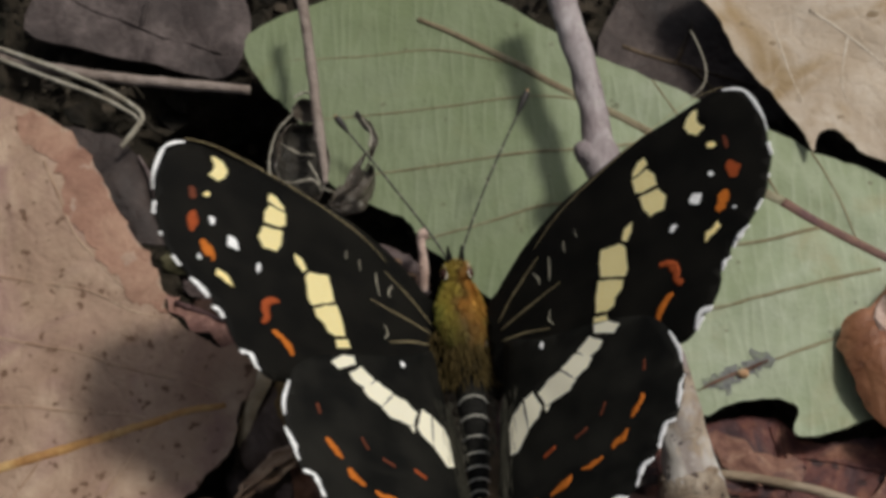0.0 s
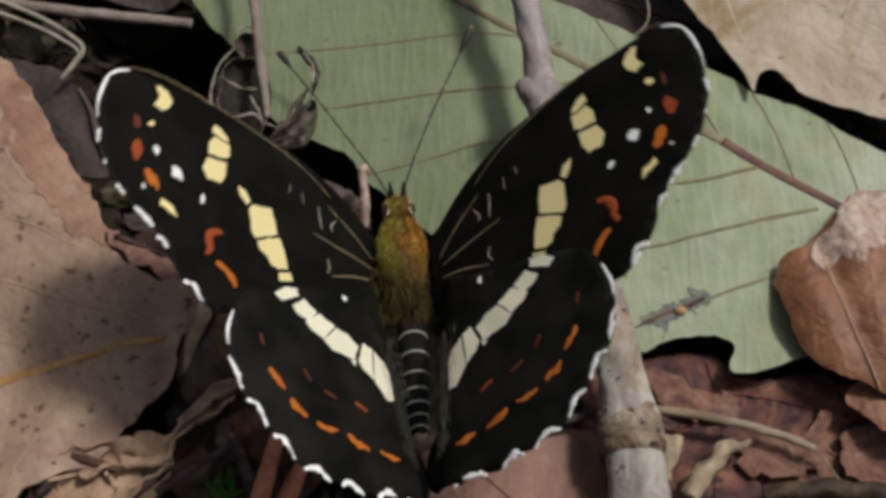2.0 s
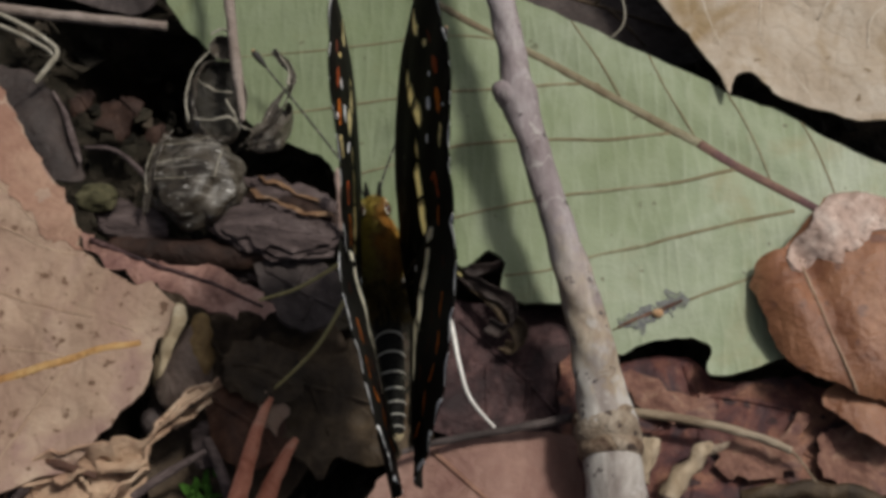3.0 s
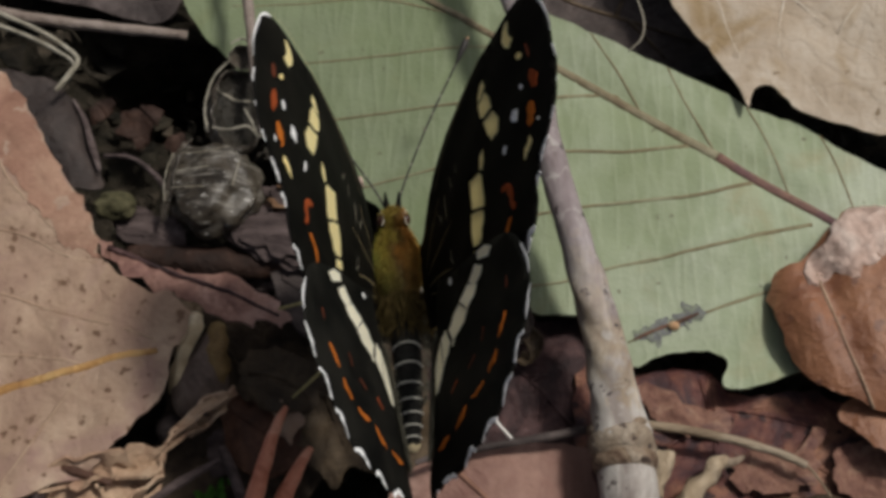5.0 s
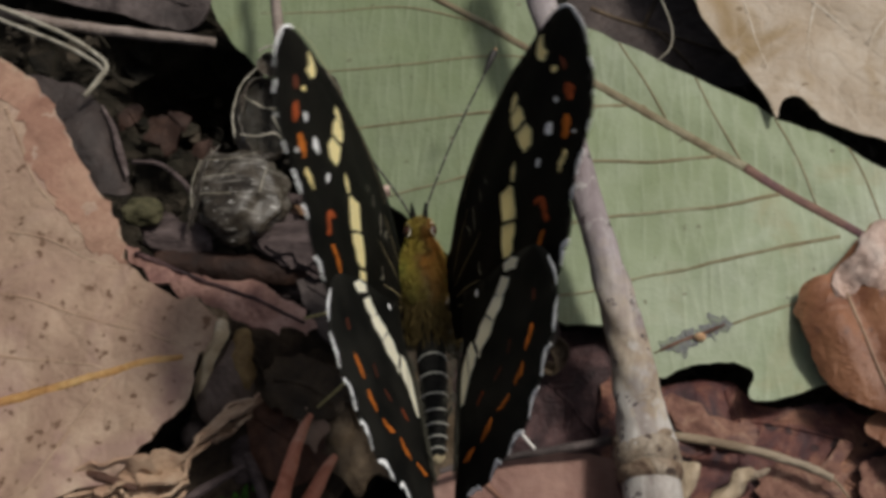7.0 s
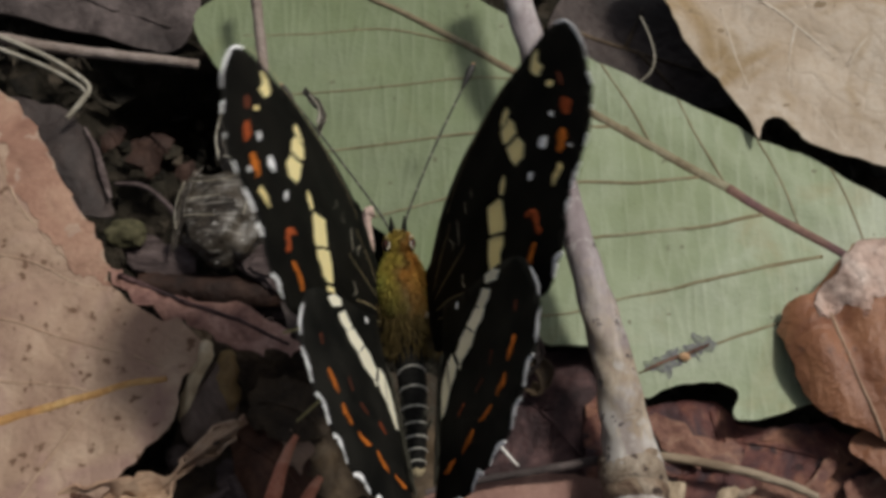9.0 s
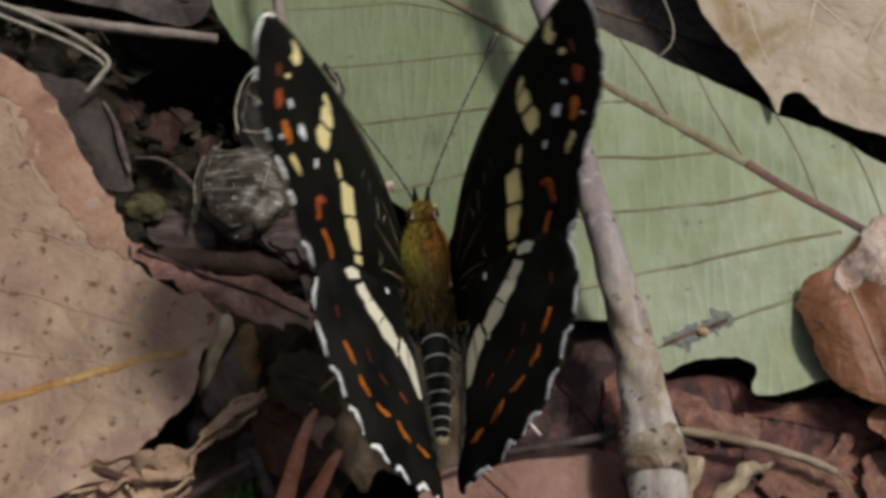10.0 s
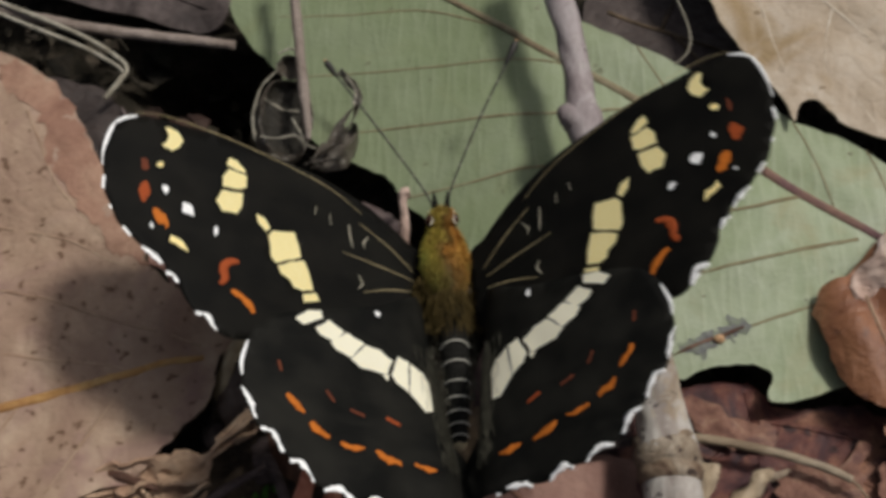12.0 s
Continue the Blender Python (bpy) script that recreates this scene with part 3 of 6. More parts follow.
# ---- the large leaves ----
def green_height(x, y):
    z = 1.2 + 0.45 * wobble(x, y, 0, 11.0) + 0.12 * wobble(x, y, 2, 3.0)
    rib = 19.1 - (x - 11.1) * 0.667
    z -= 0.17 * max(0.0, 5 - x)
    z -= 0.35 * math.exp(-((y - rib) / 1.1) ** 2) * ease(4, 9, x)
    z += 0.16 * math.sin((y - 0.16 * x) * 1.26) * ease(0.5, 3.0, rib - y)
    return z


def vein_path(pts, height, radius, end, lift=0.0):
    run = curve_through(pts, 5)
    n = len(run) - 1
    rows = []
    for i, (x, y) in enumerate(run):
        r = radius + (end - radius) * i / n
        rows.append((x, y, height(x, y) + lift - 0.1 * r, r))
    return rows


def green_leaf():
    leaf = thing("green_leaf", 10, 10, -1, "large pale green leaf lying underside up with tan veins", "leaf")
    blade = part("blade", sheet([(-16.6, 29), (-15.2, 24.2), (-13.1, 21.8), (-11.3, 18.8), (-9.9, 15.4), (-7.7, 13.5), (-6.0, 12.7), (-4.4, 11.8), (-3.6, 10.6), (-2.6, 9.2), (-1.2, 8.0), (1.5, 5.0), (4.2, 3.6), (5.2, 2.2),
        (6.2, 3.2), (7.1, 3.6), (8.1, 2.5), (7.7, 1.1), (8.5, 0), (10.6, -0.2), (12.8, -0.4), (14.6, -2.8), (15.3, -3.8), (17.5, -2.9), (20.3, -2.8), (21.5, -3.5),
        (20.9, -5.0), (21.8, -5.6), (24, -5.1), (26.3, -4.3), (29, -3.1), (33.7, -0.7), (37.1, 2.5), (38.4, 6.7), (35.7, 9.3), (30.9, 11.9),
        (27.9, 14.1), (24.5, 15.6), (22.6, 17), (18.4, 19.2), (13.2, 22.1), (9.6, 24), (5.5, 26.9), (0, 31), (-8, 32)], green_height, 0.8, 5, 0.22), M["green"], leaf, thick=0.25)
    part("midrib", tube(vein_path([(-3.5, 28.6), (1.4, 25.4), (5.9, 22.1), (11.1, 19.1), (18.9, 13.9), (22, 11.8)], green_height, 0.2, 0.42, 0.06), 8, 1, flat=0.6), M["rib"], leaf, "ochre midrib")
    part("midrib", tube(vein_path([(22, 11.8), (24.5, 9.9), (29.9, 6.4), (35, 3.4)], green_height, 0.42, 0.32, 0.08), 8, 1, flat=0.6), M["rib_purple"], leaf, "purplish end of the midrib")
    for pts in ([(9.5, 20.3), (4.7, 20.8), (-1, 20.5), (-6.7, 20.5), (-11.5, 20.9)],
                [(15.4, 16.5), (14.2, 16.9), (7, 16.1), (3.1, 15.9), (-2.5, 15.6), (-8.0, 15.5)],
                [(20.4, 12.8), (15.6, 12.2), (10.9, 12.1), (5, 11.5), (1.5, 10.8), (-3.2, 9.9)],
                [(24.3, 9.7), (20.5, 8.7), (13.1, 7.9), (6.9, 6.6), (3.1, 5.6)],
                [(28, 6.3), (23, 5.2), (18.3, 4.1), (14.5, 3.3), (11, 2.2), (8, 1.7)],
                [(29.6, 3.4), (24.9, 1.5), (21.5, 0.3), (18, -1), (15, -2.2)],
                [(22.0, 11.9), (20.2, 15.6), (18.9, 18.9)],
                [(26.7, 8.8), (25.4, 12.9), (24.3, 15.6)],
                [(31.4, 5.7), (30.2, 10.6), (29.2, 13.2)],
                [(17.0, 15.2), (15.2, 18.8), (13.5, 21.8)],
                [(4.0, 23.5), (-1.5, 25.5), (-8.0, 25.8), (-13.0, 26.4)]):
        thick = 0.145 if pts[0][1] > pts[-1][1] else 0.08
        part("vein", tube(vein_path(pts, green_height, thick, 0.06, 0.02), 8, 1, 0.5, flat=0.4, often=1.4), M["vein"], leaf)
    # a scab with a small gall on the lowest vein
    rng = random.Random(5)
    for k in range(40):
        a = rng.uniform(-1.0, 1.0)
        x, y = 18.0 + 2.0 * a, -0.85 + 0.85 * a + rng.gauss(0, 0.55) * (1.15 - abs(a))
        long, turn = rng.uniform(0.2, 0.5), rng.uniform(0, 3.1)
        ring = [(x + long * math.cos(t) * math.cos(turn) - 0.22 * math.sin(t) * math.sin(turn), y + long * math.cos(t) * math.sin(turn) + 0.22 * math.sin(t) * math.cos(turn)) for t in (0, 0.9, 1.8, 2.7, 3.6, 4.5, 5.4)]
        part("scab", sheet(ring, lambda x, y, k=k: green_height(x, y) + 0.02 + 0.002 * k, 0.25, 3, 0.5, seed=k), M["scab"], leaf, "grey-purple scab", thick=0.02)
    part("scar", tube(vein_path([(15.4, -2.05), (16.9, -1.35), (18.2, -0.85), (19.8, -0.2)], green_height, 0.1, 0.14, 0.1), 7, 2, 0.5, flat=0.5, often=1.5), M["rust_leaf"], leaf, "rusty scar along the vein")
    part("gall", blob((18.1, -1.1, green_height(18.1, -1.1) + 0.15), (0.4, 0.3, 0.3), 3, 0.2), M["gall"], leaf, "small brown gall")


green_leaf()


def tan_height(x, y):
    z = 1.6 + 0.95 * wobble(x, y, 4, 7.0) + 0.34 * wobble(x, y, 5, 2.5) + 0.07 * wobble(x, y, 6, 0.9)
    rib = -4.2 + (x + 20.9) * 0.28
    z += 0.55 * (1 - math.exp(-((y - rib) / 3.0) ** 2))
    z += 0.9 * ease(9, 15, y - 0.4 * (x + 28))
    z -= 0.7 * ease(-16, -12, x)
    return z


def tan_leaf():
    leaf = thing("tan_leaf", -24, 0, -1, "broad tan dead leaf with dark specks and an orange rib", "leaf")
    part("blade", sheet([(-36, 21), (-29.8, 18.9), (-27.3, 16.7), (-25.6, 14.2), (-24.2, 11.5), (-22.1, 8.2), (-20.8, 5.9), (-20.6, 4.7), (-20.0, 3.5), (-18.4, 2.1), (-16.5, 1.1), (-15.4, 1.2), (-14.2, 0.1), (-13.3, -0.9), (-13.9, -1.3),
        (-14.2, -2.0), (-14.9, -2.7), (-15.1, -4.2), (-15.4, -6.1), (-16.5, -7.5), (-18.4, -9.6), (-19.8, -11.4), (-23.3, -12.9), (-27.3, -16), (-34, -18), (-42, -12), (-44, 4), (-41, 16)],
        tan_height, 0.7, 5, 0.3), M["tan"], leaf, thick=0.3)
    part("midrib", tube(vein_path([(-40, -9.2), (-30.5, -6.9), (-26.2, -5.7), (-20.9, -4.2), (-16.0, -2.9)], tan_height, 0.4, 0.26, -0.02), 8, 1, 0.35, 0.6), M["orange_rib"], leaf, "orange midrib")
    for pts in ([(-34, 2.6), (-27.1, 1.1), (-24.4, 0.4), (-21.3, -0.7), (-16.2, -2.1)], [(-32, -2.6), (-26.6, -3.1), (-24.4, -3.2), (-21.7, -3.7), (-20.2, -4.1)], [(-20.5, -4.5), (-22.2, -7.0), (-23.8, -10.0), (-25.2, -12.6)],
                [(-33, 7.2), (-27.6, 5.8), (-25.3, 5.2), (-22.9, 4.1), (-20.4, 3.4)], [(-29.5, 15), (-28.3, 12.4), (-27.1, 9.8), (-25.5, 7.8), (-23.3, 5.5)], [(-27.5, -6.0), (-29.5, -9.2), (-31, -13)]):
        part("vein", tube(vein_path(pts, tan_height, 0.12, 0.06, 0.0), 6, 1, 0.4, flat=0.6), M["pale_vein"], leaf)
    # the reddish margin is folded up
    part("red_margin", sheet([(-31.6, 19.3), (-29.3, 18.4), (-27.3, 16.6), (-25.7, 14.1), (-24.3, 11.4), (-22.2, 8.1), (-20.9, 5.8), (-20.7, 4.7), (-20.1, 3.6), (-21.0, 3.9), (-22.5, 4.6), (-23.4, 6.0), (-24.4, 6.5), (-25.0, 8.2), (-26.0, 8.7), (-26.6, 10.2), (-27.5, 10.6), (-28.2, 12.9), (-28.9, 15.2), (-31.4, 17.2)],
        lambda x, y: tan_height(x, y) + 0.06 + 0.12 * wobble(x, y, 6, 1.4), 0.5, 5, 0.9), M["tan_red"], leaf, "reddish margin", thick=0.06)


tan_leaf()


def beige_leaf():
    def height(x, y):
        return 2.2 + 0.6 * wobble(x, y, 8, 8.0) + 0.14 * wobble(x, y, 9, 2.4) + 0.09 * (x - 24) - 0.5 * math.exp(-((y - 33 + 0.72 * x - 10) / 2.0) ** 2) * 0.6
    leaf = thing("beige_leaf", 29, 20, 0, "papery beige dead leaf with brownish stains", "leaf")
    part("blade", sheet([(17.5, 32), (18.8, 26.5), (19.9, 23.3), (21.7, 20.2), (23.6, 16.9), (24.2, 15.0), (24.7, 16.6), (26, 16.7), (27.8, 14.7), (30.8, 13.2), (33.4, 12.3), (38, 13), (44, 18), (44, 30), (32, 37)], height, 0.9, 5, 0.2), M["beige"], leaf, thick=0.16)
    for pts in ([(25.2, 27), (29.5, 22.5), (34, 18.3), (39, 14.5)], [(27.6, 24.3), (26.8, 20), (28.5, 17.2), (30, 14)], [(22.5, 26.5), (23.2, 22), (24.4, 17.6)], [(31, 21), (33, 23.5), (36, 25)], [(34.2, 18.2), (35, 21), (39, 23)]):
        part("vein", tube(vein_path(pts, height, 0.15, 0.07, -0.04), 6, 1, 0.4, flat=0.7), M["beige_vein"], leaf)


beige_leaf()


def curled_leaf():
    def height(x, y):
        r = math.hypot((x - 31.6) / 7.6, (y + 0.6) / 8.0)
        z = 1.0 + 3.8 * math.sqrt(max(0.0, 1 - min(1.0, r) ** 2.6))
        z -= 0.9 * math.exp(-((x - 27.5 - 0.26 * (2 - y)) / 0.9) ** 2) * ease(-8, -2, y)
        return z + 0.5 * wobble(x, y, 12, 3.4) + 0.15 * wobble(x, y, 13, 1.2)
    leaf = thing("curled_leaf", 30, -1, 0, "chestnut brown dead leaf curled into a dome", "leaf")
    part("blade", sheet([(24.4, 0.8), (25.0, 2.2), (26.4, 2.8), (27.6, 4.0), (28.9, 5.2), (29.8, 6.6), (32.5, 7.9), (36.5, 6.5), (39, 0), (38, -7), (34.5, -8.8), (31.9, -8.1), (29.4, -7.1), (27.3, -6.1), (25.8, -4.7), (25.1, -2.9), (24.5, -1.0)], height, 0.6, 5, 0.25), M["curled"], leaf, thick=0.3)
    part("midrib", tube(vein_path([(27.2, 2.6), (27.9, -0.5), (28.7, -3.5), (30.2, -7.6)], height, 0.16, 0.1, 0.08), 6, 1), M["pale_vein"], leaf, "pale thread-like midrib")
    part("crumbled_edge", sheet([(26.6, 2.4), (28.0, 3.8), (29.0, 5.4), (30.6, 6.9), (33.2, 7.4), (36, 5.5), (35.5, 3.2), (33.0, 3.2), (31.2, 2.2), (29.6, 0.8), (28.4, 1.2), (27.6, 0.4)], lambda x, y: height(x, y) + 0.3 * ease(-0.2, 2.2, y - 0.35 * (x - 27)) + 0.3 * wobble(x, y, 15, 0.7) + 0.2 * wobble(x, y, 16, 0.35), 0.25, 4, 0.7), M["crumb"], leaf, "crumbly pinkish edge", thick=0.3)
    bits = sheet([(28.2, -7.4), (29.5, -6.5), (31.1, -6.2), (34, -8), (33, -11), (30.6, -10), (29.3, -8.8)], lambda x, y: 1.0 + 1.3 * math.exp(-((x - 31) / 3) ** 2) + 0.3 * wobble(x, y, 2, 1.5), 0.6, 4, 0.3)
    single("leaf_scrap", bits, M["curled"], "torn chestnut scrap of dead leaf", "leaf", thick=0.25)


curled_leaf()


def low_leaf(name, outline, height, mat, label, veins=(), vein_mat="vein", step=0.9, jag=0.25, thick=0.25):
    cx, cy = np.mean(np.array(outline), axis=0)
    leaf = thing(name, cx, cy, -2, label, "leaf")
    part("blade", sheet(outline, height, step, 5, jag), M[mat], leaf, thick=thick)
    for pts in veins:
        part("vein", tube(vein_path(pts, height, 0.2, 0.1, 0.05), 6, 1, flat=0.7), M[vein_mat], leaf)
    return leaf


low_leaf("red_leaf", [(12, -3.2), (14.8, -3.6), (18.3, -3.2), (20.5, -3.5), (21.6, -4.8), (23.8, -5.3), (27.2, -4.9), (29.4, -6.0), (33, -7.4), (38, -9), (37, -17), (28, -19), (18, -18), (13, -14), (11.5, -8)],
         lambda x, y: -0.9 + 0.7 * wobble(x, y, 20, 4.5) + 0.25 * wobble(x, y, 21, 1.5) - 0.10 * (y + 10) * ease(-4, -1, y), "red", "blotchy red-brown dead leaf, damp and torn",
         [[(20, -4.0), (20.6, -8), (19.5, -14)], [(20.6, -8), (25, -9), (30, -12)], [(20.2, -6), (24, -6.6), (29, -8)], [(20.5, -7.4), (17, -9), (15, -12)]], "red", 0.7, 0.35)
low_leaf("torn_scrap", [(15.6, -4.6), (17.6, -5.0), (19.4, -6.2), (21.6, -6.6), (21.2, -8.6), (18.6, -8.0), (16.8, -7.2)],
         lambda x, y: -0.2 + 0.4 * wobble(x, y, 90, 1.6) + 0.2 * wobble(x, y, 91, 0.7), "red_pale", "pale torn shred of red-brown leaf", [], "red", 0.5, 0.8, 0.12)
low_leaf("torn_scrap", [(21.2, -10.4), (22.8, -9.6), (25.4, -9.2), (27.6, -7.4), (27.0, -9.8), (26.2, -11.8), (23.6, -12.4), (21.8, -12.0)],
         lambda x, y: -0.1 + 0.4 * wobble(x, y, 93, 1.6) + 0.2 * wobble(x, y, 94, 0.7), "red_pale", "buff torn shred of leaf by a twig", [], "red", 0.5, 0.8, 0.12)
low_leaf("torn_scrap", [(28.0, -9.8), (30.2, -8.8), (33.0, -9.6), (34.5, -12.2), (31.0, -13.2), (28.6, -12.2)],
         lambda x, y: 0.0 + 0.4 * wobble(x, y, 96, 1.6) + 0.2 * wobble(x, y, 97, 0.7), "red_pale", "reddish buff shred of dead leaf", [], "red", 0.5, 0.8, 0.12)
low_leaf("purple_leaf", [(3, 0.8), (5.0, 0.9), (8.4, 0.6), (13.5, 0), (15, -4), (14.5, -8), (12.3, -9.4), (6.8, -9), (2.8, -8.2), (1.6, -5.1)],
         lambda x, y: -1.3 + 0.8 * wobble(x, y, 24, 3.0) + 0.4 * wobble(x, y, 25, 1.1), "purple", "dull purple dead leaf under the butterfly",
         [[(5, -0.5), (8.5, -4), (12, -8)], [(8.5, -4), (12.5, -3.4)], [(6.8, -2.3), (6.6, -7)], [(9.5, -5), (9.0, -8.6)]], "purple")
low_leaf("pink_leaf", [(-1.2, -12.6), (0.6, -10.6), (2.9, -9.3), (8.6, -8.8), (13, -9.3), (14.5, -14), (12, -19), (3, -20), (-2, -17)],
         lambda x, y: -0.5 + 0.7 * math.sin((x - 2) * 0.35) + 0.3 * wobble(x, y, 28, 3.0), "pink", "pinkish brown dead leaf with a smooth rounded edge",
         [[(3, -10), (6, -13), (10, -17)]], "tan_red")
low_leaf("umber_leaf", [(-11.2, -4.4), (-10.6, -2.6), (-8.4, -2.2), (-7.6, -0.9), (-5.2, -1.5), (-3.4, -2.6), (-1.6, -0.9), (1.8, -1.4), (3.4, -5.0), (2.4, -9.2), (-0.8, -10.6), (-3.0, -9.9), (-4.4, -11.2), (-5.8, -10.0), (-7.6, -9.4), (-8.4, -7.6), (-10.2, -6.8)],
         lambda x, y: -1.5 + 1.3 * wobble(x, y, 32, 2.8) + 0.6 * wobble(x, y, 33, 1.1), "umber", "dark umber dead leaf in the shade of the wings",
         [[(-10, -4), (-5, -5), (1, -6.5)], [(-5, -5), (-3.5, -9)]], "umber", 0.7, 0.5)
low_leaf("buried_leaf", [(-16.5, 3.0), (-12.0, 2.2), (-8.0, 1.4), (-4.0, 0.6), (-2.6, -3.0), (-4.2, -8.0), (-7.0, -12.5), (-11.0, -15.5), (-15.0, -13.0), (-16.4, -8.0), (-15.6, -3.0)],
         lambda x, y: -2.9 + 0.8 * wobble(x, y, 72, 3.0) + 0.35 * wobble(x, y, 73, 1.1), "brown", "brown rotting leaf half buried between other leaves",
         [[(-14, 1), (-10, -4), (-8, -10)], [(-10, -4), (-5, -4.6)], [(-9.4, -6), (-13.4, -8.6)]], "umber", 0.7, 0.6)
low_leaf("pale_flake", [(-12.6, -7.4), (-11.4, -7.8), (-10.6, -9.0), (-11.0, -10.4), (-12.0, -10.2), (-12.9, -8.8)],
         lambda x, y: -1.4 + 0.4 * wobble(x, y, 75, 1.0), "bark", "pale mauve flake of dead leaf", [], "bark", 0.4, 0.6, 0.15)
low_leaf("pale_flake", [(-8.7, -5.4), (-7.2, -5.9), (-6.4, -7.4), (-7.4, -8.6), (-8.4, -7.2)],
         lambda x, y: -0.7 + 0.4 * wobble(x, y, 77, 1.0), "tan", "dull orange flake of dead leaf", [], "tan", 0.4, 0.6, 0.15)
low_leaf("olive_scrap", [(-10.9, -3.2), (-9.0, -1.9), (-6.6, -2.3), (-5.4, -4.0), (-6.2, -6.2), (-8.4, -6.4), (-10.2, -5.2)],
         lambda x, y: -0.5 + 0.6 * wobble(x, y, 78, 1.8) + 0.3 * wobble(x, y, 79, 0.8), "umber", "olive brown scrap of dead leaf", [[(-10.2, -3.6), (-7.6, -4.2), (-6.2, -5.4)]], "umber", 0.5, 0.7, 0.15)
low_leaf("rusty_scrap", [(-12.0, -5.2), (-9.4, -5.0), (-7.0, -6.2), (-6.6, -9.4), (-8.6, -10.6), (-11.0, -9.4)],
         lambda x, y: -1.0 + 0.6 * wobble(x, y, 70, 1.8) + 0.2 * wobble(x, y, 71, 0.8), "rust_leaf", "rusty red-brown scrap of dead leaf", [[(-11.4, -6), (-9, -7.6), (-7.4, -9.4)]], "rust_leaf", 0.6, 0.5)
low_leaf("plum_leaf", [(-21.0, 5.6), (-19.1, 4.9), (-17.6, 3.9), (-14.9, 3.4), (-11.5, 2.9), (-9.5, 2.0), (-8.2, 0.9), (-7.5, -0.6), (-9.4, -0.5), (-10.9, -0.3), (-12.4, -0.1), (-13.9, 1.1), (-15.3, 1.75), (-16.2, 1.5), (-17.8, 2.65), (-19.7, 3.9)],
         lambda x, y: 0.9 + 0.5 * wobble(x, y, 36, 2.4) + 0.3 * wobble(x, y, 37, 0.8) - 0.5 * ease(-14, -8, x), "plum", "plum brown torn strip of dead leaf",
         [[(-20, 5.0), (-15, 2.9), (-11, 1.4), (-8.2, 0)]], "purple", 0.4, 0.7)
dusky = low_leaf("dusky_leaf", [(-29.5, 18.8), (-27, 18.7), (-25.2, 18.4), (-24.0, 17.5), (-22.7, 15.4), (-21.5, 12.0), (-21.2, 10.6), (-22.6, 10.0), (-24.4, 10.4), (-26.2, 13.0)],
         lambda x, y: 0.9 + 0.3 * wobble(x, y, 40, 2.5) - 0.22 * max(0.0, x + 24.6 + 0.45 * (y - 14)) ** 2 - 0.16 * max(0.0, 15.5 - y), "dusky", "dusky brown dead leaf, its edge rolled under", [], "grey", 0.5)
part("pale_rim", tube([(-23.6, 17.0, 0.3, 0.1), (-22.6, 15.2, 0.2, 0.22), (-22.0, 13.4, 0.1, 0.28), (-21.3, 11.4, 0.0, 0.12)], 7, 4, 0.8, 0.5), M["bark"], dusky, "greyish pale rim")
low_leaf("ashen_leaf", [(-9.0, 4.0), (-6.6, 4.2), (-4.4, 3.9), (-2.4, 1.4), (-3.4, -0.6), (-6, -1.2), (-7.8, 0.6)],
         lambda x, y: -0.6 + 0.5 * wobble(x, y, 44, 2.0) + 0.3 * wobble(x, y, 45, 0.8), "grey", "ash grey crumbling dead leaf", [[(-8.2, 3.4), (-6, 1.8), (-3.2, 0.2)], [(-6, 1.8), (-5.2, 3.6)], [(-5, 1.1), (-5.6, -0.6)]], "grey", 0.5)
for ring, z in (([(-20.9, 17.5), (-19.4, 18.4), (-17.8, 18.2), (-18.1, 16.8), (-19.2, 15.3), (-20.7, 16.1)], -3.3), ([(-23.3, 17.9), (-22.3, 18.3), (-21.0, 18.1), (-21.6, 17.2), (-22.8, 17.0)], -2.8), ([(-17.6, 15.6), (-16.4, 16.6), (-15.4, 15.2), (-16.2, 14.0)], -3.8)):
    low_leaf("leaf_scrap", ring, lambda x, y, z=z: z + 0.7 * wobble(x, y, 48, 1.2) + 0.2 * (y - 17), "slip", "dark red-brown scrap of leaf half buried", [[ring[1], ring[3]]], "slip", 0.4, 0.8)
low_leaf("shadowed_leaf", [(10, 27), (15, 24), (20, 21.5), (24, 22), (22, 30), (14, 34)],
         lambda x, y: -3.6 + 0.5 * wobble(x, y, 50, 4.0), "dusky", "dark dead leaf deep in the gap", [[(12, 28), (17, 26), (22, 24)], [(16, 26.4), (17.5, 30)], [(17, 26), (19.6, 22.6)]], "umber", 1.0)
low_leaf("grey_leaf", [(-34, 30), (-26, 27.5), (-20, 25.6), (-17, 27), (-18, 34), (-30, 38)],
         lambda x, y: -2.6 + 0.8 * wobble(x, y, 52, 3.0) + 0.3 * wobble(x, y, 53, 1.0), "grey", "mauve grey dead leaf at the edge of the dark gap", [[(-31, 33), (-25, 30), (-18.5, 27.5)], [(-25, 30), (-24, 34)]], "grey", 1.0)


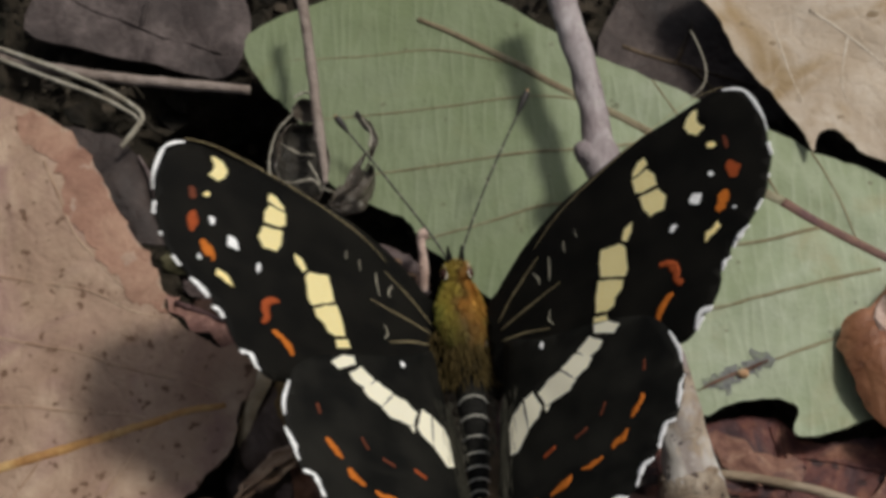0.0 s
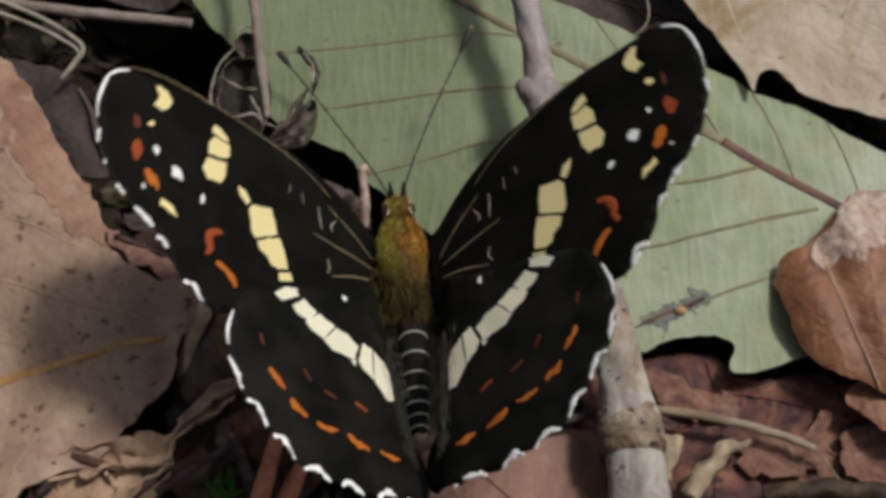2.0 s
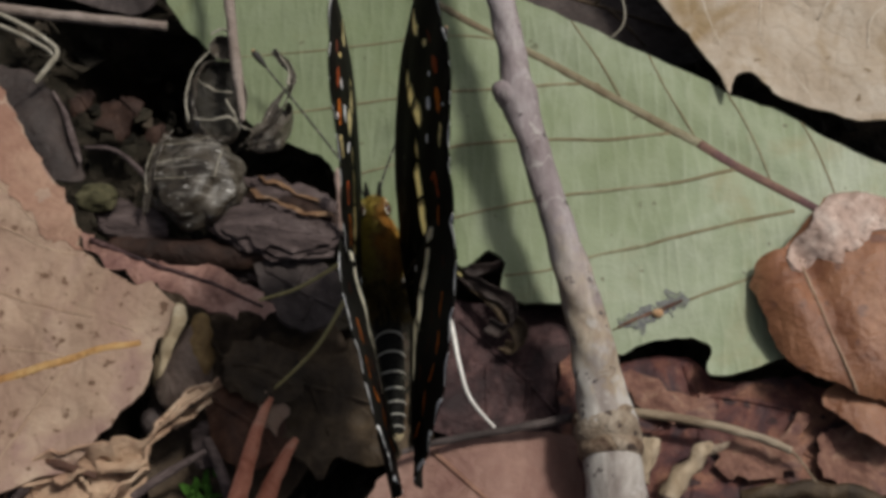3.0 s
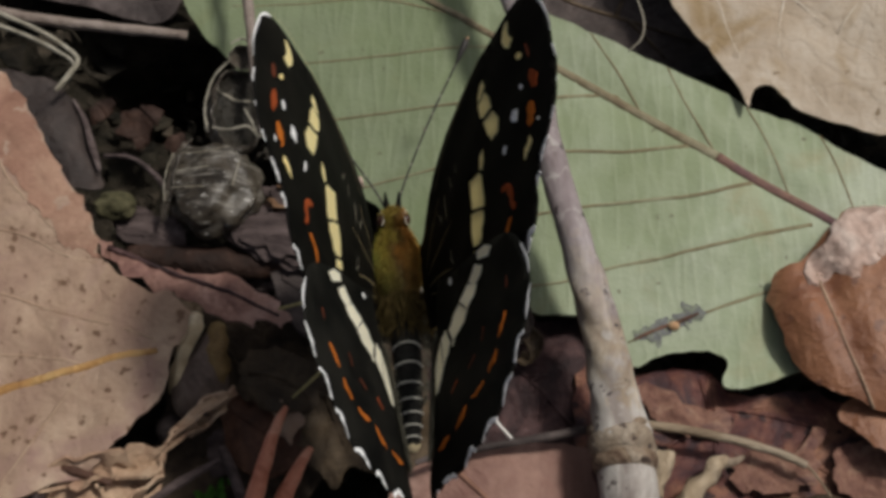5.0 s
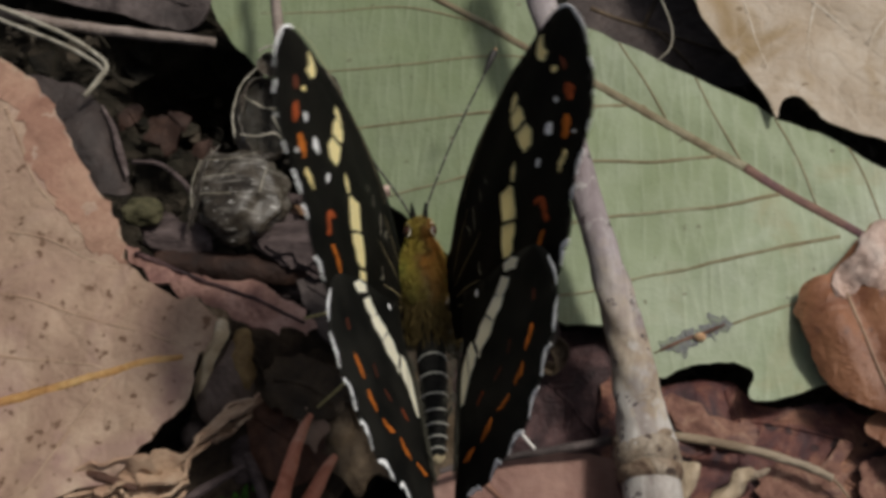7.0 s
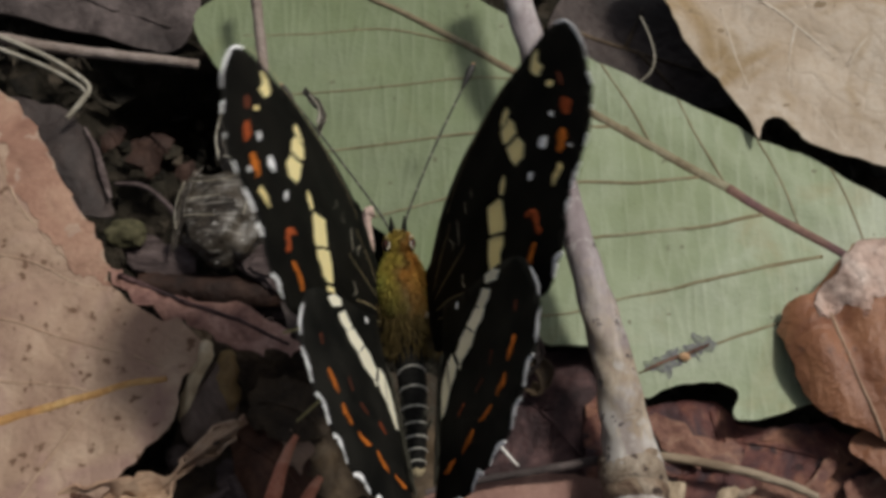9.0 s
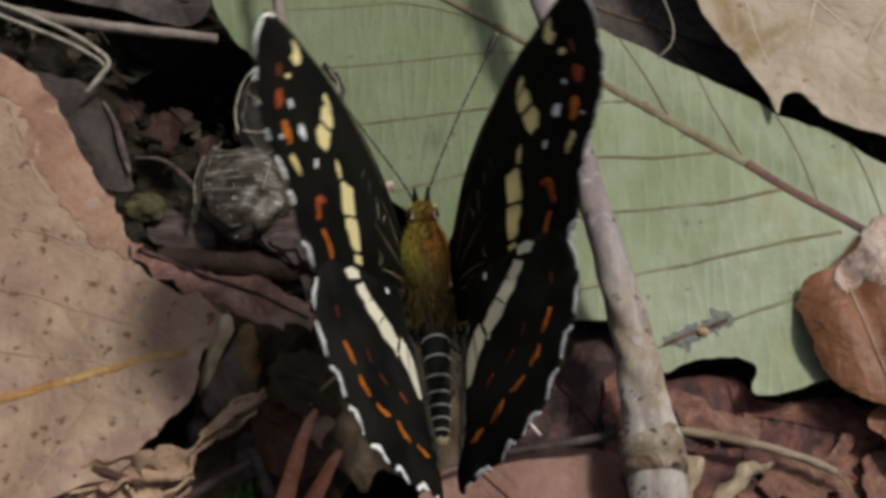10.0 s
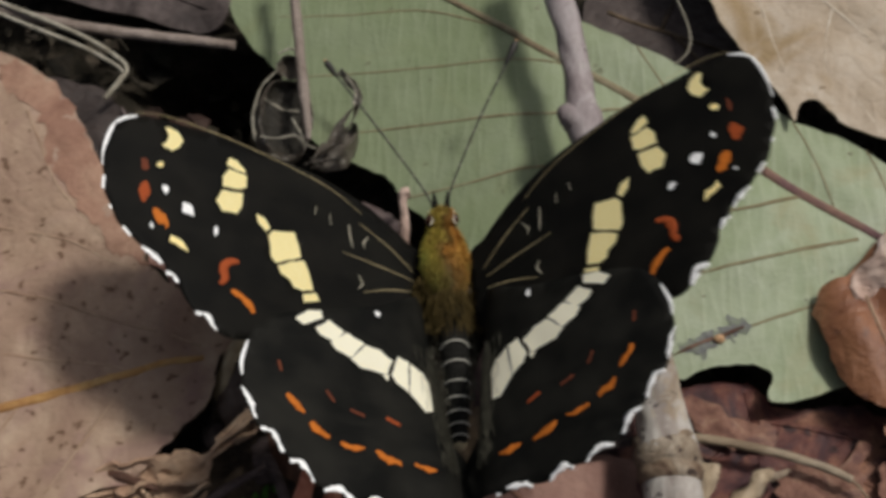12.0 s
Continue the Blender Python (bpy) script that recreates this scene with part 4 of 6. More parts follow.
# ---- sticks, twigs and stalks ----
def main_stick():
    stick = thing("stick", 11, 5, 0, "grey-mauve woody stick with a knuckle and a pale bare end", "stick")
    part("stem", tube([(6.39, 27.57, 7.80, 0.99), (7.45, 22.15, 7.44, 0.99), (8.12, 19.44, 7.26, 0.99), (8.70, 15.97, 7.05, 0.96), (8.90, 13.52, 6.98, 1.03), (9.09, 12.20, 6.94, 1.28), (9.48, 10.31, 6.88, 1.04), (10.16, 7.48, 6.90, 1.00), (10.96, 4.12, 6.60, 1.04), (11.87, 0.74, 6.30, 1.16), (12.42, -1.33, 5.70, 1.32), (12.75, -2.63, 5.32, 1.31),
        (13.10, -4.12, 4.90, 1.34), (13.48, -6.40, 4.16, 1.50), (13.85, -8.36, 3.54, 1.69), (13.99, -9.43, 3.20, 1.90), (14.20, -11.20, 3.01, 1.85), (14.42, -13.96, 2.86, 1.90), (14.65, -18.90, 2.60, 2.01)], 22, 7, 0.15), M["stick"], stick, "mauve bark worn down to pale wood")
    for y, r, mat, wide in ((-9.0, 1.9, "ring_wood", 0.6), (-10.0, 2.14, "ring", 0.85), (-11.1, 2.06, "ring_wood", 0.6)):
        x = 13.9 - 0.1 * (y + 8.5)
        part("ring", tube([(x, y + wide, 3.1, r - 0.28), (x, y + 0.5 * wide, 3.1, r - 0.03), (x, y - 0.4 * wide, 3.1, r), (x, y - wide, 3.1, r - 0.3)], 26, 5, 0.13, seed=y), M[mat], stick, "ochre swollen ring")
    part("knuckle", tube([(9.00, 12.01, 7.03, 1.15), (8.13, 12.48, 7.25, 0.96), (7.56, 12.57, 7.35, 0.67), (7.27, 12.57, 7.35, 0.24)], 14, 5, 0.3), M["stick"], stick, "stub of a broken side shoot")


main_stick()


def stalk(name, path, mat, label, category="twig", sides=8, lumps=0.12):
    return single(name, tube(path, sides + 2, 7, lumps * 1.8, often=0.9), M[mat], label, category)


def thin_twig():
    twig = thing("thin_twig", 14, -9, 0.5, "thin straw-coloured twig lying under the stick", "twig")
    part("stem", tube([(12.6, -8.25, 1.22, 0.31), (15.7, -8.0, 1.3, 0.32), (20.4, -8.8, 1.3, 0.31), (23.9, -9.8, 1.2, 0.29), (26.0, -10.7, 1.1, 0.27)], 10, 7, 0.2, often=0.9), M["twig"], twig)
    part("stem", tube([(1.0, -10.4, 0.9, 0.2), (2.7, -9.9, 1.0, 0.24), (6.7, -9.2, 1.1, 0.27), (11.5, -8.4, 1.2, 0.3), (12.7, -8.24, 1.22, 0.3)], 10, 7, 0.35, often=1.2), M["grey"], twig, "grey rotted end")


thin_twig()
stalk("broken_fibre", [(26.0, -10.7, 1.1, 0.1), (26.6, -11.4, 1.0, 0.09), (27.6, -13, 0.8, 0.05)], "twig", "thin torn fibre at the twig's end")
stalk("stub_twig", [(16.9, -9.8, 1.2, 0.55), (16.7, -11.0, 1.1, 0.6), (16.2, -12.6, 1.0, 0.5)], "stick_bare", "short pale stub of twig", lumps=0.55)
stalk("stub_twig", [(20.9, -10.2, 1.2, 0.35), (20.0, -11.0, 1.3, 0.6), (18.9, -12.2, 1.2, 0.65), (17.6, -13.8, 1.0, 0.6)], "stick_bare", "short pale broken twig with a ragged end", lumps=0.55)
stalk("stub_twig", [(20.2, -10.7, 1.3, 0.3), (21.2, -10.6, 1.4, 0.28), (22.0, -10.2, 1.4, 0.12)], "ring", "small ochre splinter of twig", lumps=0.3)
stalk("olive_stick", [(22.6, -13.5, 0.3, 0.4), (24.6, -13.3, 0.4, 0.6), (27.4, -13.2, 0.4, 0.65), (30.2, -13.5, 0.3, 0.55), (33, -14.5, 0.2, 0.4)], "umber", "olive-brown rotten stick lying in litter", lumps=0.35)
stalk("vertical_stem", [(-12.0, 29, 3.0, 0.42), (-11.2, 24.2, 3.3, 0.4), (-10.7, 20.5, 3.5, 0.4), (-10.2, 16.8, 3.7, 0.38), (-9.8, 14.2, 3.8, 0.3), (-9.6, 12.4, 3.9, 0.16)], "mauve", "thin mauve-grey dry leaf stem")
stalk("fallen_twig", [(-36, 25.5, 1.5, 0.4), (-30.8, 23.9, 1.6, 0.42), (-26.2, 22.9, 1.6, 0.42), (-21.3, 22.3, 1.5, 0.4), (-15.6, 21.7, 1.3, 0.34)], "mauve", "pale grey twig across a dark gap")
stalk("bent_straw", [(-35, 25.6, 2.2, 0.16), (-29.5, 23.2, 2.3, 0.18), (-26.1, 21.5, 2.4, 0.17), (-23.7, 19.8, 2.5, 0.17), (-23.0, 18.9, 2.5, 0.17), (-23.4, 18.0, 2.4, 0.2), (-24.4, 16.6, 2.2, 0.18)], "straw", "bleached bent grass straw", "straw")
stalk("bent_straw", [(-34, 24.4, 2.0, 0.15), (-29.5, 22.3, 2.1, 0.16), (-26.5, 20.9, 2.3, 0.16), (-23.9, 19.3, 2.4, 0.14), (-23.3, 18.7, 2.4, 0.1)], "straw", "thin bleached grass straw beside another", "straw")
stalk("coral_stalk", [(-7.5, -6.6, 0.8, 0.22), (-8.0, -8.2, 1.6, 0.36), (-8.5, -10.4, 2.0, 0.48), (-9.0, -12.6, 2.1, 0.58), (-9.6, -15.3, 2.0, 0.62)], "coral", "coral-pink leaf stalk in the litter")
stalk("coral_stalk", [(-5.9, -9.0, -0.3, 0.25), (-6.6, -10.5, 0.3, 0.42), (-7.3, -12.3, 0.5, 0.6), (-8.3, -14.8, 0.5, 0.65)], "coral", "dull coral-pink leaf stalk in shade")
stalk("dark_twig", [(-11.7, -8.8, -0.6, 0.28), (-11.0, -10.3, -0.3, 0.36), (-10.2, -12.4, -0.1, 0.36), (-9.6, -15, -0.2, 0.3)], "bark", "dark mauve twig among leaf scraps")
stalk("dark_twig", [(-11.6, -9.9, 0.3, 0.2), (-14.2, -11.6, 0.6, 0.3), (-17.2, -13.8, 0.6, 0.34)], "bark", "grey splinter under the crumpled leaf")
stalk("rootlet", [(-21.0, 12.4, 0.3, 0.12), (-19.2, 12.2, 0.5, 0.15), (-17.6, 11.0, 0.8, 0.18), (-16.3, 9.4, 1.0, 0.22), (-15.2, 7.4, 1.1, 0.24)], "bark", "thin grey rootlet across dark litter")
stalk("hair_root", [(16.7, 26.5, 0.5, 0.06), (17.2, 24.2, 1.2, 0.065), (17.4, 22.4, 1.5, 0.065), (17.1, 21.1, 1.5, 0.06), (16.2, 20.2, 1.4, 0.05)], "straw", "hair-thin curved rootlet over the gap")
stalk("leaf_stem_stub", [(-2.6, 8.75, 3.2, 0.34), (-2.95, 8.65, 3.15, 0.44), (-3.05, 8.2, 3.0, 0.3), (-2.95, 7.4, 2.7, 0.28), (-2.9, 6.4, 2.2, 0.34), (-3.0, 5.4, 1.2, 0.3)], "crumb", "pale pinkish stub of a leaf stem")
stalk("dark_log", [(-19, 5.4, -1.6, 0.9), (-15, 5.0, -1.3, 1.1), (-10, 4.6, -1.3, 1.1), (-5, 4.9, -1.6, 0.9)], "slip", "dark rotten branch under the bark chips")
stalk("dark_log", [(-9.6, 8.9, -0.8, 0.4), (-7, 8.2, -0.3, 0.7), (-4.4, 7.2, -0.2, 0.7), (-2.8, 6.2, -0.5, 0.4)], "slip", "dark brown splinter of rotten wood")


# ---- bark chips, husks and small finds ----
def bark_chip(name, outline, z, tilt, edge, label, layers=3):
    """Ragged layers of bark, each a little smaller than the one under it."""
    mid = np.mean(np.array(outline), axis=0)
    chip = thing(name, mid[0], mid[1], z - 1, label, "bark")
    for k in range(layers):
        grow = 1.0 - 0.1 * k
        ring = [(mid[0] + (x - mid[0]) * (grow + 0.05) + 0.25 * k, mid[1] + (y - mid[1]) * (grow - 0.08 * k) - 0.3 * k) for x, y in outline]

        def height(x, y, k=k):
            ridge = wobble(x * 0.35 + 0.9 * y, y * 2.2 - 0.8 * x * 0.35, 60 + k, 1.0)
            return z + 0.35 * k + tilt * (y - mid[1]) + 0.17 * ridge + 0.06 * wobble(x, y, 64 + k, 0.5)
        part("layer", sheet(ring, height, 0.4, 4, 0.7, seed=3.0 * k), M["bark"], chip, thick=0.22)
    if edge:
        strip = [(x, y + 0.14) for x, y in edge] + [(x, y - 0.1) for x, y in reversed(edge)]
        part("broken_edge", sheet(strip, lambda x, y: z + 0.75 + tilt * (y - mid[1]) + 0.4 * wobble(x, y, 68, 0.7), 0.3, 4, 0.5, seed=5.0), M["bark_edge"], chip, "orange frayed edge", thick=0.25)


bark_chip("bark_chip", [(-12.4, 6.5), (-10.8, 8.2), (-9.0, 8.2), (-7.2, 7.7), (-4.6, 6.8), (-3.4, 6.2), (-3.6, 4.6), (-5, 4.0), (-6.9, 3.7), (-9.8, 4.6)], 0.2, 0.08, [(-9.2, 8.3), (-8.0, 7.9), (-6.4, 7.2), (-5.0, 6.7), (-3.6, 6.6)], "grey bark chip with an orange frayed edge")
bark_chip("bark_chip", [(-9.8, 9.8), (-8.6, 10.5), (-6.4, 9.6), (-4.2, 8.6), (-3.0, 7.4), (-4.2, 7.1), (-6.6, 8.0), (-8.6, 8.9)], 0.0, 0.05, [(-8.6, 9.6), (-7, 9.0), (-5, 8.0)], "narrow grey bark chip beside the green leaf", 2)
bark_chip("bark_chip", [(-20, 9.2), (-17.5, 8.6), (-15.6, 7.8), (-15.4, 6.0), (-18, 5.8), (-20, 6.9)], -1.0, 0.1, [], "dark grey bark flake", 2)
bark_chip("bark_chip", [(-16.8, 4.9), (-14.5, 5.4), (-11.0, 4.6), (-7.5, 4.0), (-6.0, 3.4), (-9.0, 3.2), (-13.0, 3.7), (-15.6, 4.3)], -2.2, 0.05, [], "long dark splinter of bark in a gap", 2)


def shell(centre, radii, facing, cut, lumps, seed, level=4):
    """A hollow cup: an uneven ellipsoid with the side that looks along facing torn away."""
    bm = bmesh.new()
    bmesh.ops.create_icosphere(bm, subdivisions=level, radius=1.0)
    way = Vector(facing).normalized()
    gone = [v for v in bm.verts if v.co.dot(way) > cut + 0.16 * noise.noise(v.co * 3.1 + Vector((seed, 0, 0)))]
    bmesh.ops.delete(bm, geom=gone, context="VERTS")
    for v in bm.verts:
        d = 1 + lumps * noise.noise(v.co * 1.4 + Vector((seed, 2, 0))) + 0.35 * lumps * noise.noise(v.co * 4.0 + Vector((seed, 5, 0)))
        v.co = Vector((v.co.x * radii[0] * d + centre[0], v.co.y * radii[1] * d + centre[1], v.co.z * radii[2] * d + centre[2]))
    return bm


def husk():
    """A brittle dead leaf blown up to a bladder: a ringed body, a torn cup above it, curling shreds and pale rims."""
    ob = thing("dry_husk", -12.5, 10, 0, "brittle grey-brown dead leaf dried into a hollow bladder", "leaf")
    middle = Vector((-13.1, 9.2, 1.2))
    bm = blob(middle, (3.35, 3.2, 1.8), 5, 0.26, 0.55, 3.0)
    lean = Vector((0.35, 0.93, 0.0))
    for v in bm.verts:
        q = v.co - middle
        along = q.dot(lean) + 0.12 * q.x * q.x * 0.6 + 0.5 * noise.noise(q * 0.6)
        ridge = abs(math.sin(along * 2.6)) ** 0.6
        v.co += q * (0.035 * ridge + 0.06 * noise.noise(q * 0.8) + 0.02 * noise.noise(q * 2.4))
    part("body", bm, M["bladder"], ob, "dark glossy bladder with fine pale rings")
    cup = part("cup", shell((-11.6, 14.9, 1.9), (2.1, 3.5, 1.7), (0.35, 0.1, 0.9), 0.42, 0.14, 4.0), M["husk"], ob, "hollow torn cup", thick=0.06)
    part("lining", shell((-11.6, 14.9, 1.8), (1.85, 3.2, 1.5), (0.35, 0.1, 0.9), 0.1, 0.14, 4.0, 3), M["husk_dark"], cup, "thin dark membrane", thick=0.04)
    part("cup", shell((-11.3, 19.0, 2.6), (0.95, 0.95, 0.9), (0.2, -0.3, 0.9), 0.3, 0.2, 9.0, 3), M["husk"], ob, "hollow torn cup", thick=0.05)
    part("wing", shell((-8.2, 13.9, 1.7), (1.9, 2.6, 1.6), (-0.55, 0.75, 0.55), -0.15, 0.2, 12.0), M["husk"], ob, "torn hollow side", thick=0.05)
    curls = [([(-9.9, 11.4, 2.4), (-8.7, 11.9, 2.9), (-7.3, 13.1, 3.2), (-6.5, 15.2, 3.3), (-6.5, 16.6, 3.2), (-7.2, 17.9, 3.0), (-7.9, 18.7, 2.8)], (0.22, 0.05, 0.35), 0.12),
             ([(-8.2, 12.6, 2.7), (-7.5, 13.9, 3.3), (-6.9, 15.0, 3.4), (-6.4, 15.8, 3.0)], (0.45, 0.25, 0.3), 0.3),
             ([(-9.4, 11.2, 2.4), (-8.2, 11.3, 2.6), (-7.3, 11.9, 2.6), (-6.9, 12.8, 2.6)], (0.3, 0.3, 0.3), 0.3),
             ([(-16.4, 7.0, 0.6), (-15.9, 9.0, 2.0), (-15.6, 11.0, 2.2), (-14.8, 12.4, 2.2)], (0.3, 0.1, 0.3), 0.3)]
    for k, (path, width, lift) in enumerate(curls):
        part("curl", ribbon(path, width, lift, 6, 0.25, k * 3.0), M["husk"], ob, thick=0.06)
    rims = [[(-13.5, 13.0, 2.7), (-13.7, 15.0, 2.9), (-13.2, 17.2, 3.0), (-12.2, 18.5, 3.0)], [(-12.9, 16.0, 3.3), (-11.7, 15.1, 3.4), (-10.4, 15.0, 3.3)], [(-13.1, 13.0, 3.2), (-11.9, 12.7, 3.5), (-10.6, 12.9, 3.5), (-9.9, 12.1, 3.4)],
            [(-10.9, 14.4, 3.4), (-10.4, 13.4, 3.5), (-9.9, 12.4, 3.5), (-9.0, 12.0, 3.3)], [(-6.6, 15.4, 3.5), (-6.6, 16.8, 3.3), (-7.3, 18.0, 3.1)], [(-12.1, 19.6, 3.4), (-11.2, 20.0, 3.6), (-10.4, 19.2, 3.4)],
            [(-15.2, 11.2, 2.9), (-14.2, 11.0, 3.3), (-12.8, 11.2, 3.4), (-11.9, 11.6, 3.2)], [(-15.6, 9.8, 2.8), (-14.4, 9.8, 3.2), (-13.1, 9.9, 3.4)], [(-15.7, 8.6, 2.7), (-14.6, 8.5, 3.1), (-13.4, 8.4, 3.3)],
            [(-16.2, 8.0, 1.9), (-16.3, 9.8, 2.0), (-15.8, 11.6, 2.1)], [(-11.5, 8.6, 3.0), (-11.2, 9.8, 3.1), (-11.0, 10.8, 2.9)]]
    for k, path in enumerate(rims):
        part("rim", tube([(*p, 0.08 if k < 6 else 0.045) for p in path], 6, 6, 1.6, often=2.0), M["straw"], ob, "pale torn rim")


husk()


def pod():
    ob = thing("seed_pod", -12.9, -3.4, 0, "mauve-brown seed pod with a pale split side", "seed pod")
    bm = blob((-13.1, -4.2, 0.5), (1.7, 3.1, 1.4), 4, 0.16, 0.9, 2.0)
    for v in bm.verts:
        q = v.co.y + 4.2
        v.co.x = -13.1 + 0.2 * q + (v.co.x + 13.1) * (1.0 - 0.12 * q)
    part("body", bm, M["pod"], ob)
    part("husk_flap", ribbon([(-13.6, -0.4, 1.2), (-13.7, -1.4, 1.6), (-14.1, -2.5, 1.6), (-14.5, -3.7, 1.3), (-14.6, -5.2, 0.6)], (0.7, 0.1, 0.45), -0.6, 8, 0.35), M["papery"], ob, "pale papery flap", thick=0.12)
    part("ridge", tube([(-12.4, -0.7, 0.8, 0.5), (-12.2, -2.0, 1.1, 0.85), (-12.0, -3.6, 1.1, 0.8), (-12.2, -5.4, 0.8, 0.4)], 12, 6, 0.6, 0.8, often=1.2), M["pod_ridge"], ob, "olive-orange ridge")


pod()


def crumpled_leaf():
    ob = thing("crumpled_leaf", -17, -11, 0, "buff dead leaf twisted and crumpled into a rope", "leaf")
    main = ribbon([(-10.9, -6.2, 1.2), (-12.2, -7.0, 1.4), (-13.6, -8.4, 1.7), (-15.6, -10.2, 1.8), (-18.0, -11.0, 1.9), (-20.4, -11.2, 1.9), (-22.2, -11.8, 1.7)], (0.55, 1.0, 0.25), 0.7, 9, 0.85, 2.0)
    part("twist", main, M["crumple"], ob, thick=0.22)
    part("fold", ribbon([(-15.2, -10.6, 1.0), (-17.4, -12.4, 1.4), (-19.6, -13.4, 1.5), (-22.4, -13.6, 1.2)], (0.6, 1.6, -0.3), 0.9, 9, 1.0, 8.0), M["crumple"], ob, thick=0.22)
    part("fold", ribbon([(-11.2, -6.0, 1.6), (-12.2, -6.8, 2.1), (-13.4, -7.8, 2.2), (-14.6, -8.8, 1.9)], (0.3, -0.35, 0.25), 0.3, 5, 0.15, 12.0), M["crumple"], ob, thick=0.15)
    part("torn_edge", tube([(-22.2, -11.2, 1.7, 0.16), (-21.0, -11.1, 2.0, 0.3), (-19.6, -11.5, 2.0, 0.32), (-18.2, -12.0, 1.9, 0.2)], 8, 5, 0.9, 0.5, often=1.2), M["rust_leaf"], ob, "rusty torn edge")
    part("broad_fold", sheet([(-24.0, -12.4), (-23.0, -11.5), (-22.0, -10.9), (-20.4, -11.2), (-18.5, -12.1), (-16.8, -12.4), (-15.2, -11.8), (-16.0, -13.2), (-17.2, -14.8), (-20, -16), (-24.0, -15.2)],
         lambda x, y: 1.0 + 0.5 * wobble(x, y, 110, 2.6) + 0.25 * wobble(x, y, 111, 0.9), 0.4, 5, 0.6), M["crumple"], ob, thick=0.2)
    part("torn_edge", tube([(-23.6, -13.2, 1.2, 0.4), (-22.9, -12.4, 1.6, 0.5), (-22.6, -11.9, 1.8, 0.3)], 7, 4, 0.8), M["bark"], ob, "dark rotted corner")


crumpled_leaf()

single("curled_bit", ribbon([(4.6, 2.6, 0.4), (5.6, 1.6, 0.9), (6.8, 0.6, 1.3), (8.0, 0.0, 1.4), (8.6, -1.2, 1.0), (7.8, -2.0, 0.4), (6.9, -1.4, 0.3)], (0.3, 0.35, 0.3), 0.3, 6, 0.3, 31.0), M["dusky"], "brown curled shred of dead leaf", "leaf", thick=0.1)
single("curled_bit", ribbon([(4.9, 2.9, 0.9), (6.0, 2.1, 1.4), (7.3, 2.5, 1.3), (8.0, 3.0, 0.8)], (0.2, 0.35, 0.2), 0.2, 5, 0.2, 35.0), M["dusky"], "dark curled shred of dead leaf", "leaf", thick=0.1)

single("curled_bit", ribbon([(5.0, 2.2, 0.3), (6.2, 1.3, 0.7), (7.4, 0.0, 0.9), (8.4, -1.4, 0.8), (9.0, -2.5, 0.4), (8.6, -3.2, 0.0), (7.8, -2.9, 0.0)], (0.45, 0.4, 0.25), 0.35, 7, 0.35, 39.0), M["umber"], "olive brown curled strip of dead leaf", "leaf", thick=0.12)
single("mossy_seed", blob((-19.8, 8.5, 0.2), (1.5, 1.0, 0.9), 4, 0.25, 0.6), M["seed"], "dull mossy seed in the litter", "seed")
single("pebble", blob((-15.2, -7.4, -1.2), (1.0, 1.0, 0.9), 3, 0.2), M["grey"], "small dark pebble in a gap", "pebble")


def moss_tuft():
    rng = random.Random(11)
    bm = bmesh.new()
    for k in range(30):
        x, y = rng.gauss(-12.3, 0.4), rng.gauss(-11.8, 0.6)
        a, tall = rng.uniform(0, 6.3), rng.uniform(0.5, 1.1)
        tip = Vector((x + 0.6 * math.cos(a), y + 0.6 * math.sin(a), -2.6 + tall))
        side = Vector((-math.sin(a), math.cos(a), 0)) * 0.16
        low = Vector((x, y, -3.0))
        va, vb, vc, vd = bm.verts.new(low - side), bm.verts.new(low + side), bm.verts.new(low.lerp(tip, 0.6) + side * 1.4), bm.verts.new(tip)
        ve = bm.verts.new(low.lerp(tip, 0.6) - side * 1.4)
        bm.faces.new((va, vb, vc, vd, ve))
    ob = single("moss_tuft", bm, M["moss"], "tuft of bright green moss in a gap", "moss", thick=0.05)
    return ob


moss_tuft()


# ---- the butterfly ----
BODY_TURN = (-2.7, 5.05, 6.03)
# where each wing is hinged on the thorax, and how its hinge is tilted and swept: x, y, z in millimetres, pitch, yaw
HINGES = dict(fore_left=(1.05, -0.42, -1.99, -3.52, 3.02), fore_right=(1.4, -1.44, -0.13, -4.33, 0.67),
              hind_left=(1.23, -0.86, 0.62, -3.11, -5.55), hind_right=(1.27, -0.98, 1.3, -6.04, -8.69))
FORE = [(0.2, 3.2), (1.5, 4.0), (3.0, 4.85), (5.4, 5.95), (8.25, 6.78), (10.66, 7.1), (14.19, 7.5), (16.95, 7.54), (19.36, 7.61), (20.8, 7.42), (21.94, 6.78), (22.51, 5.64), (22.8, 4.09), (22.6, 2.85), (22.5, 1.85), (21.92, 0.81),
        (21.43, -0.2), (20.25, -1.18), (19.31, -1.92), (18.51, -2.2), (18.26, -2.68), (17.52, -3.08), (17.2, -3.85), (16.28, -4.86), (15.36, -5.25), (14.73, -5.85), (13.76, -6.01), (11.73, -5.41), (9.23, -4.3), (5.75, -3.1), (2.52, -2.1), (0.25, -1.85)]
HIND = [(0.26, -0.2), (4.4, -1.83), (9.01, -2.78), (12.04, -3.59), (13.49, -4.63), (14.27, -6.4), (14.51, -8.24), (14.29, -9.54), (13.85, -10.66), (13.04, -11.17), (12.35, -12.26), (11.4, -12.86), (10.61, -13.93), (9.36, -14.27),
        (8.18, -14.75), (6.79, -14.67), (5.51, -15.09), (3.47, -14.71), (2.58, -15.03), (2.05, -14.8), (0.5, -14.6), (-0.7, -14.1), (-1.2, -12.8), (-1.0, -11.4), (-0.3, -10.4), (0.4, -9.4), (0.4, -6.5), (0.4, -4.0)]


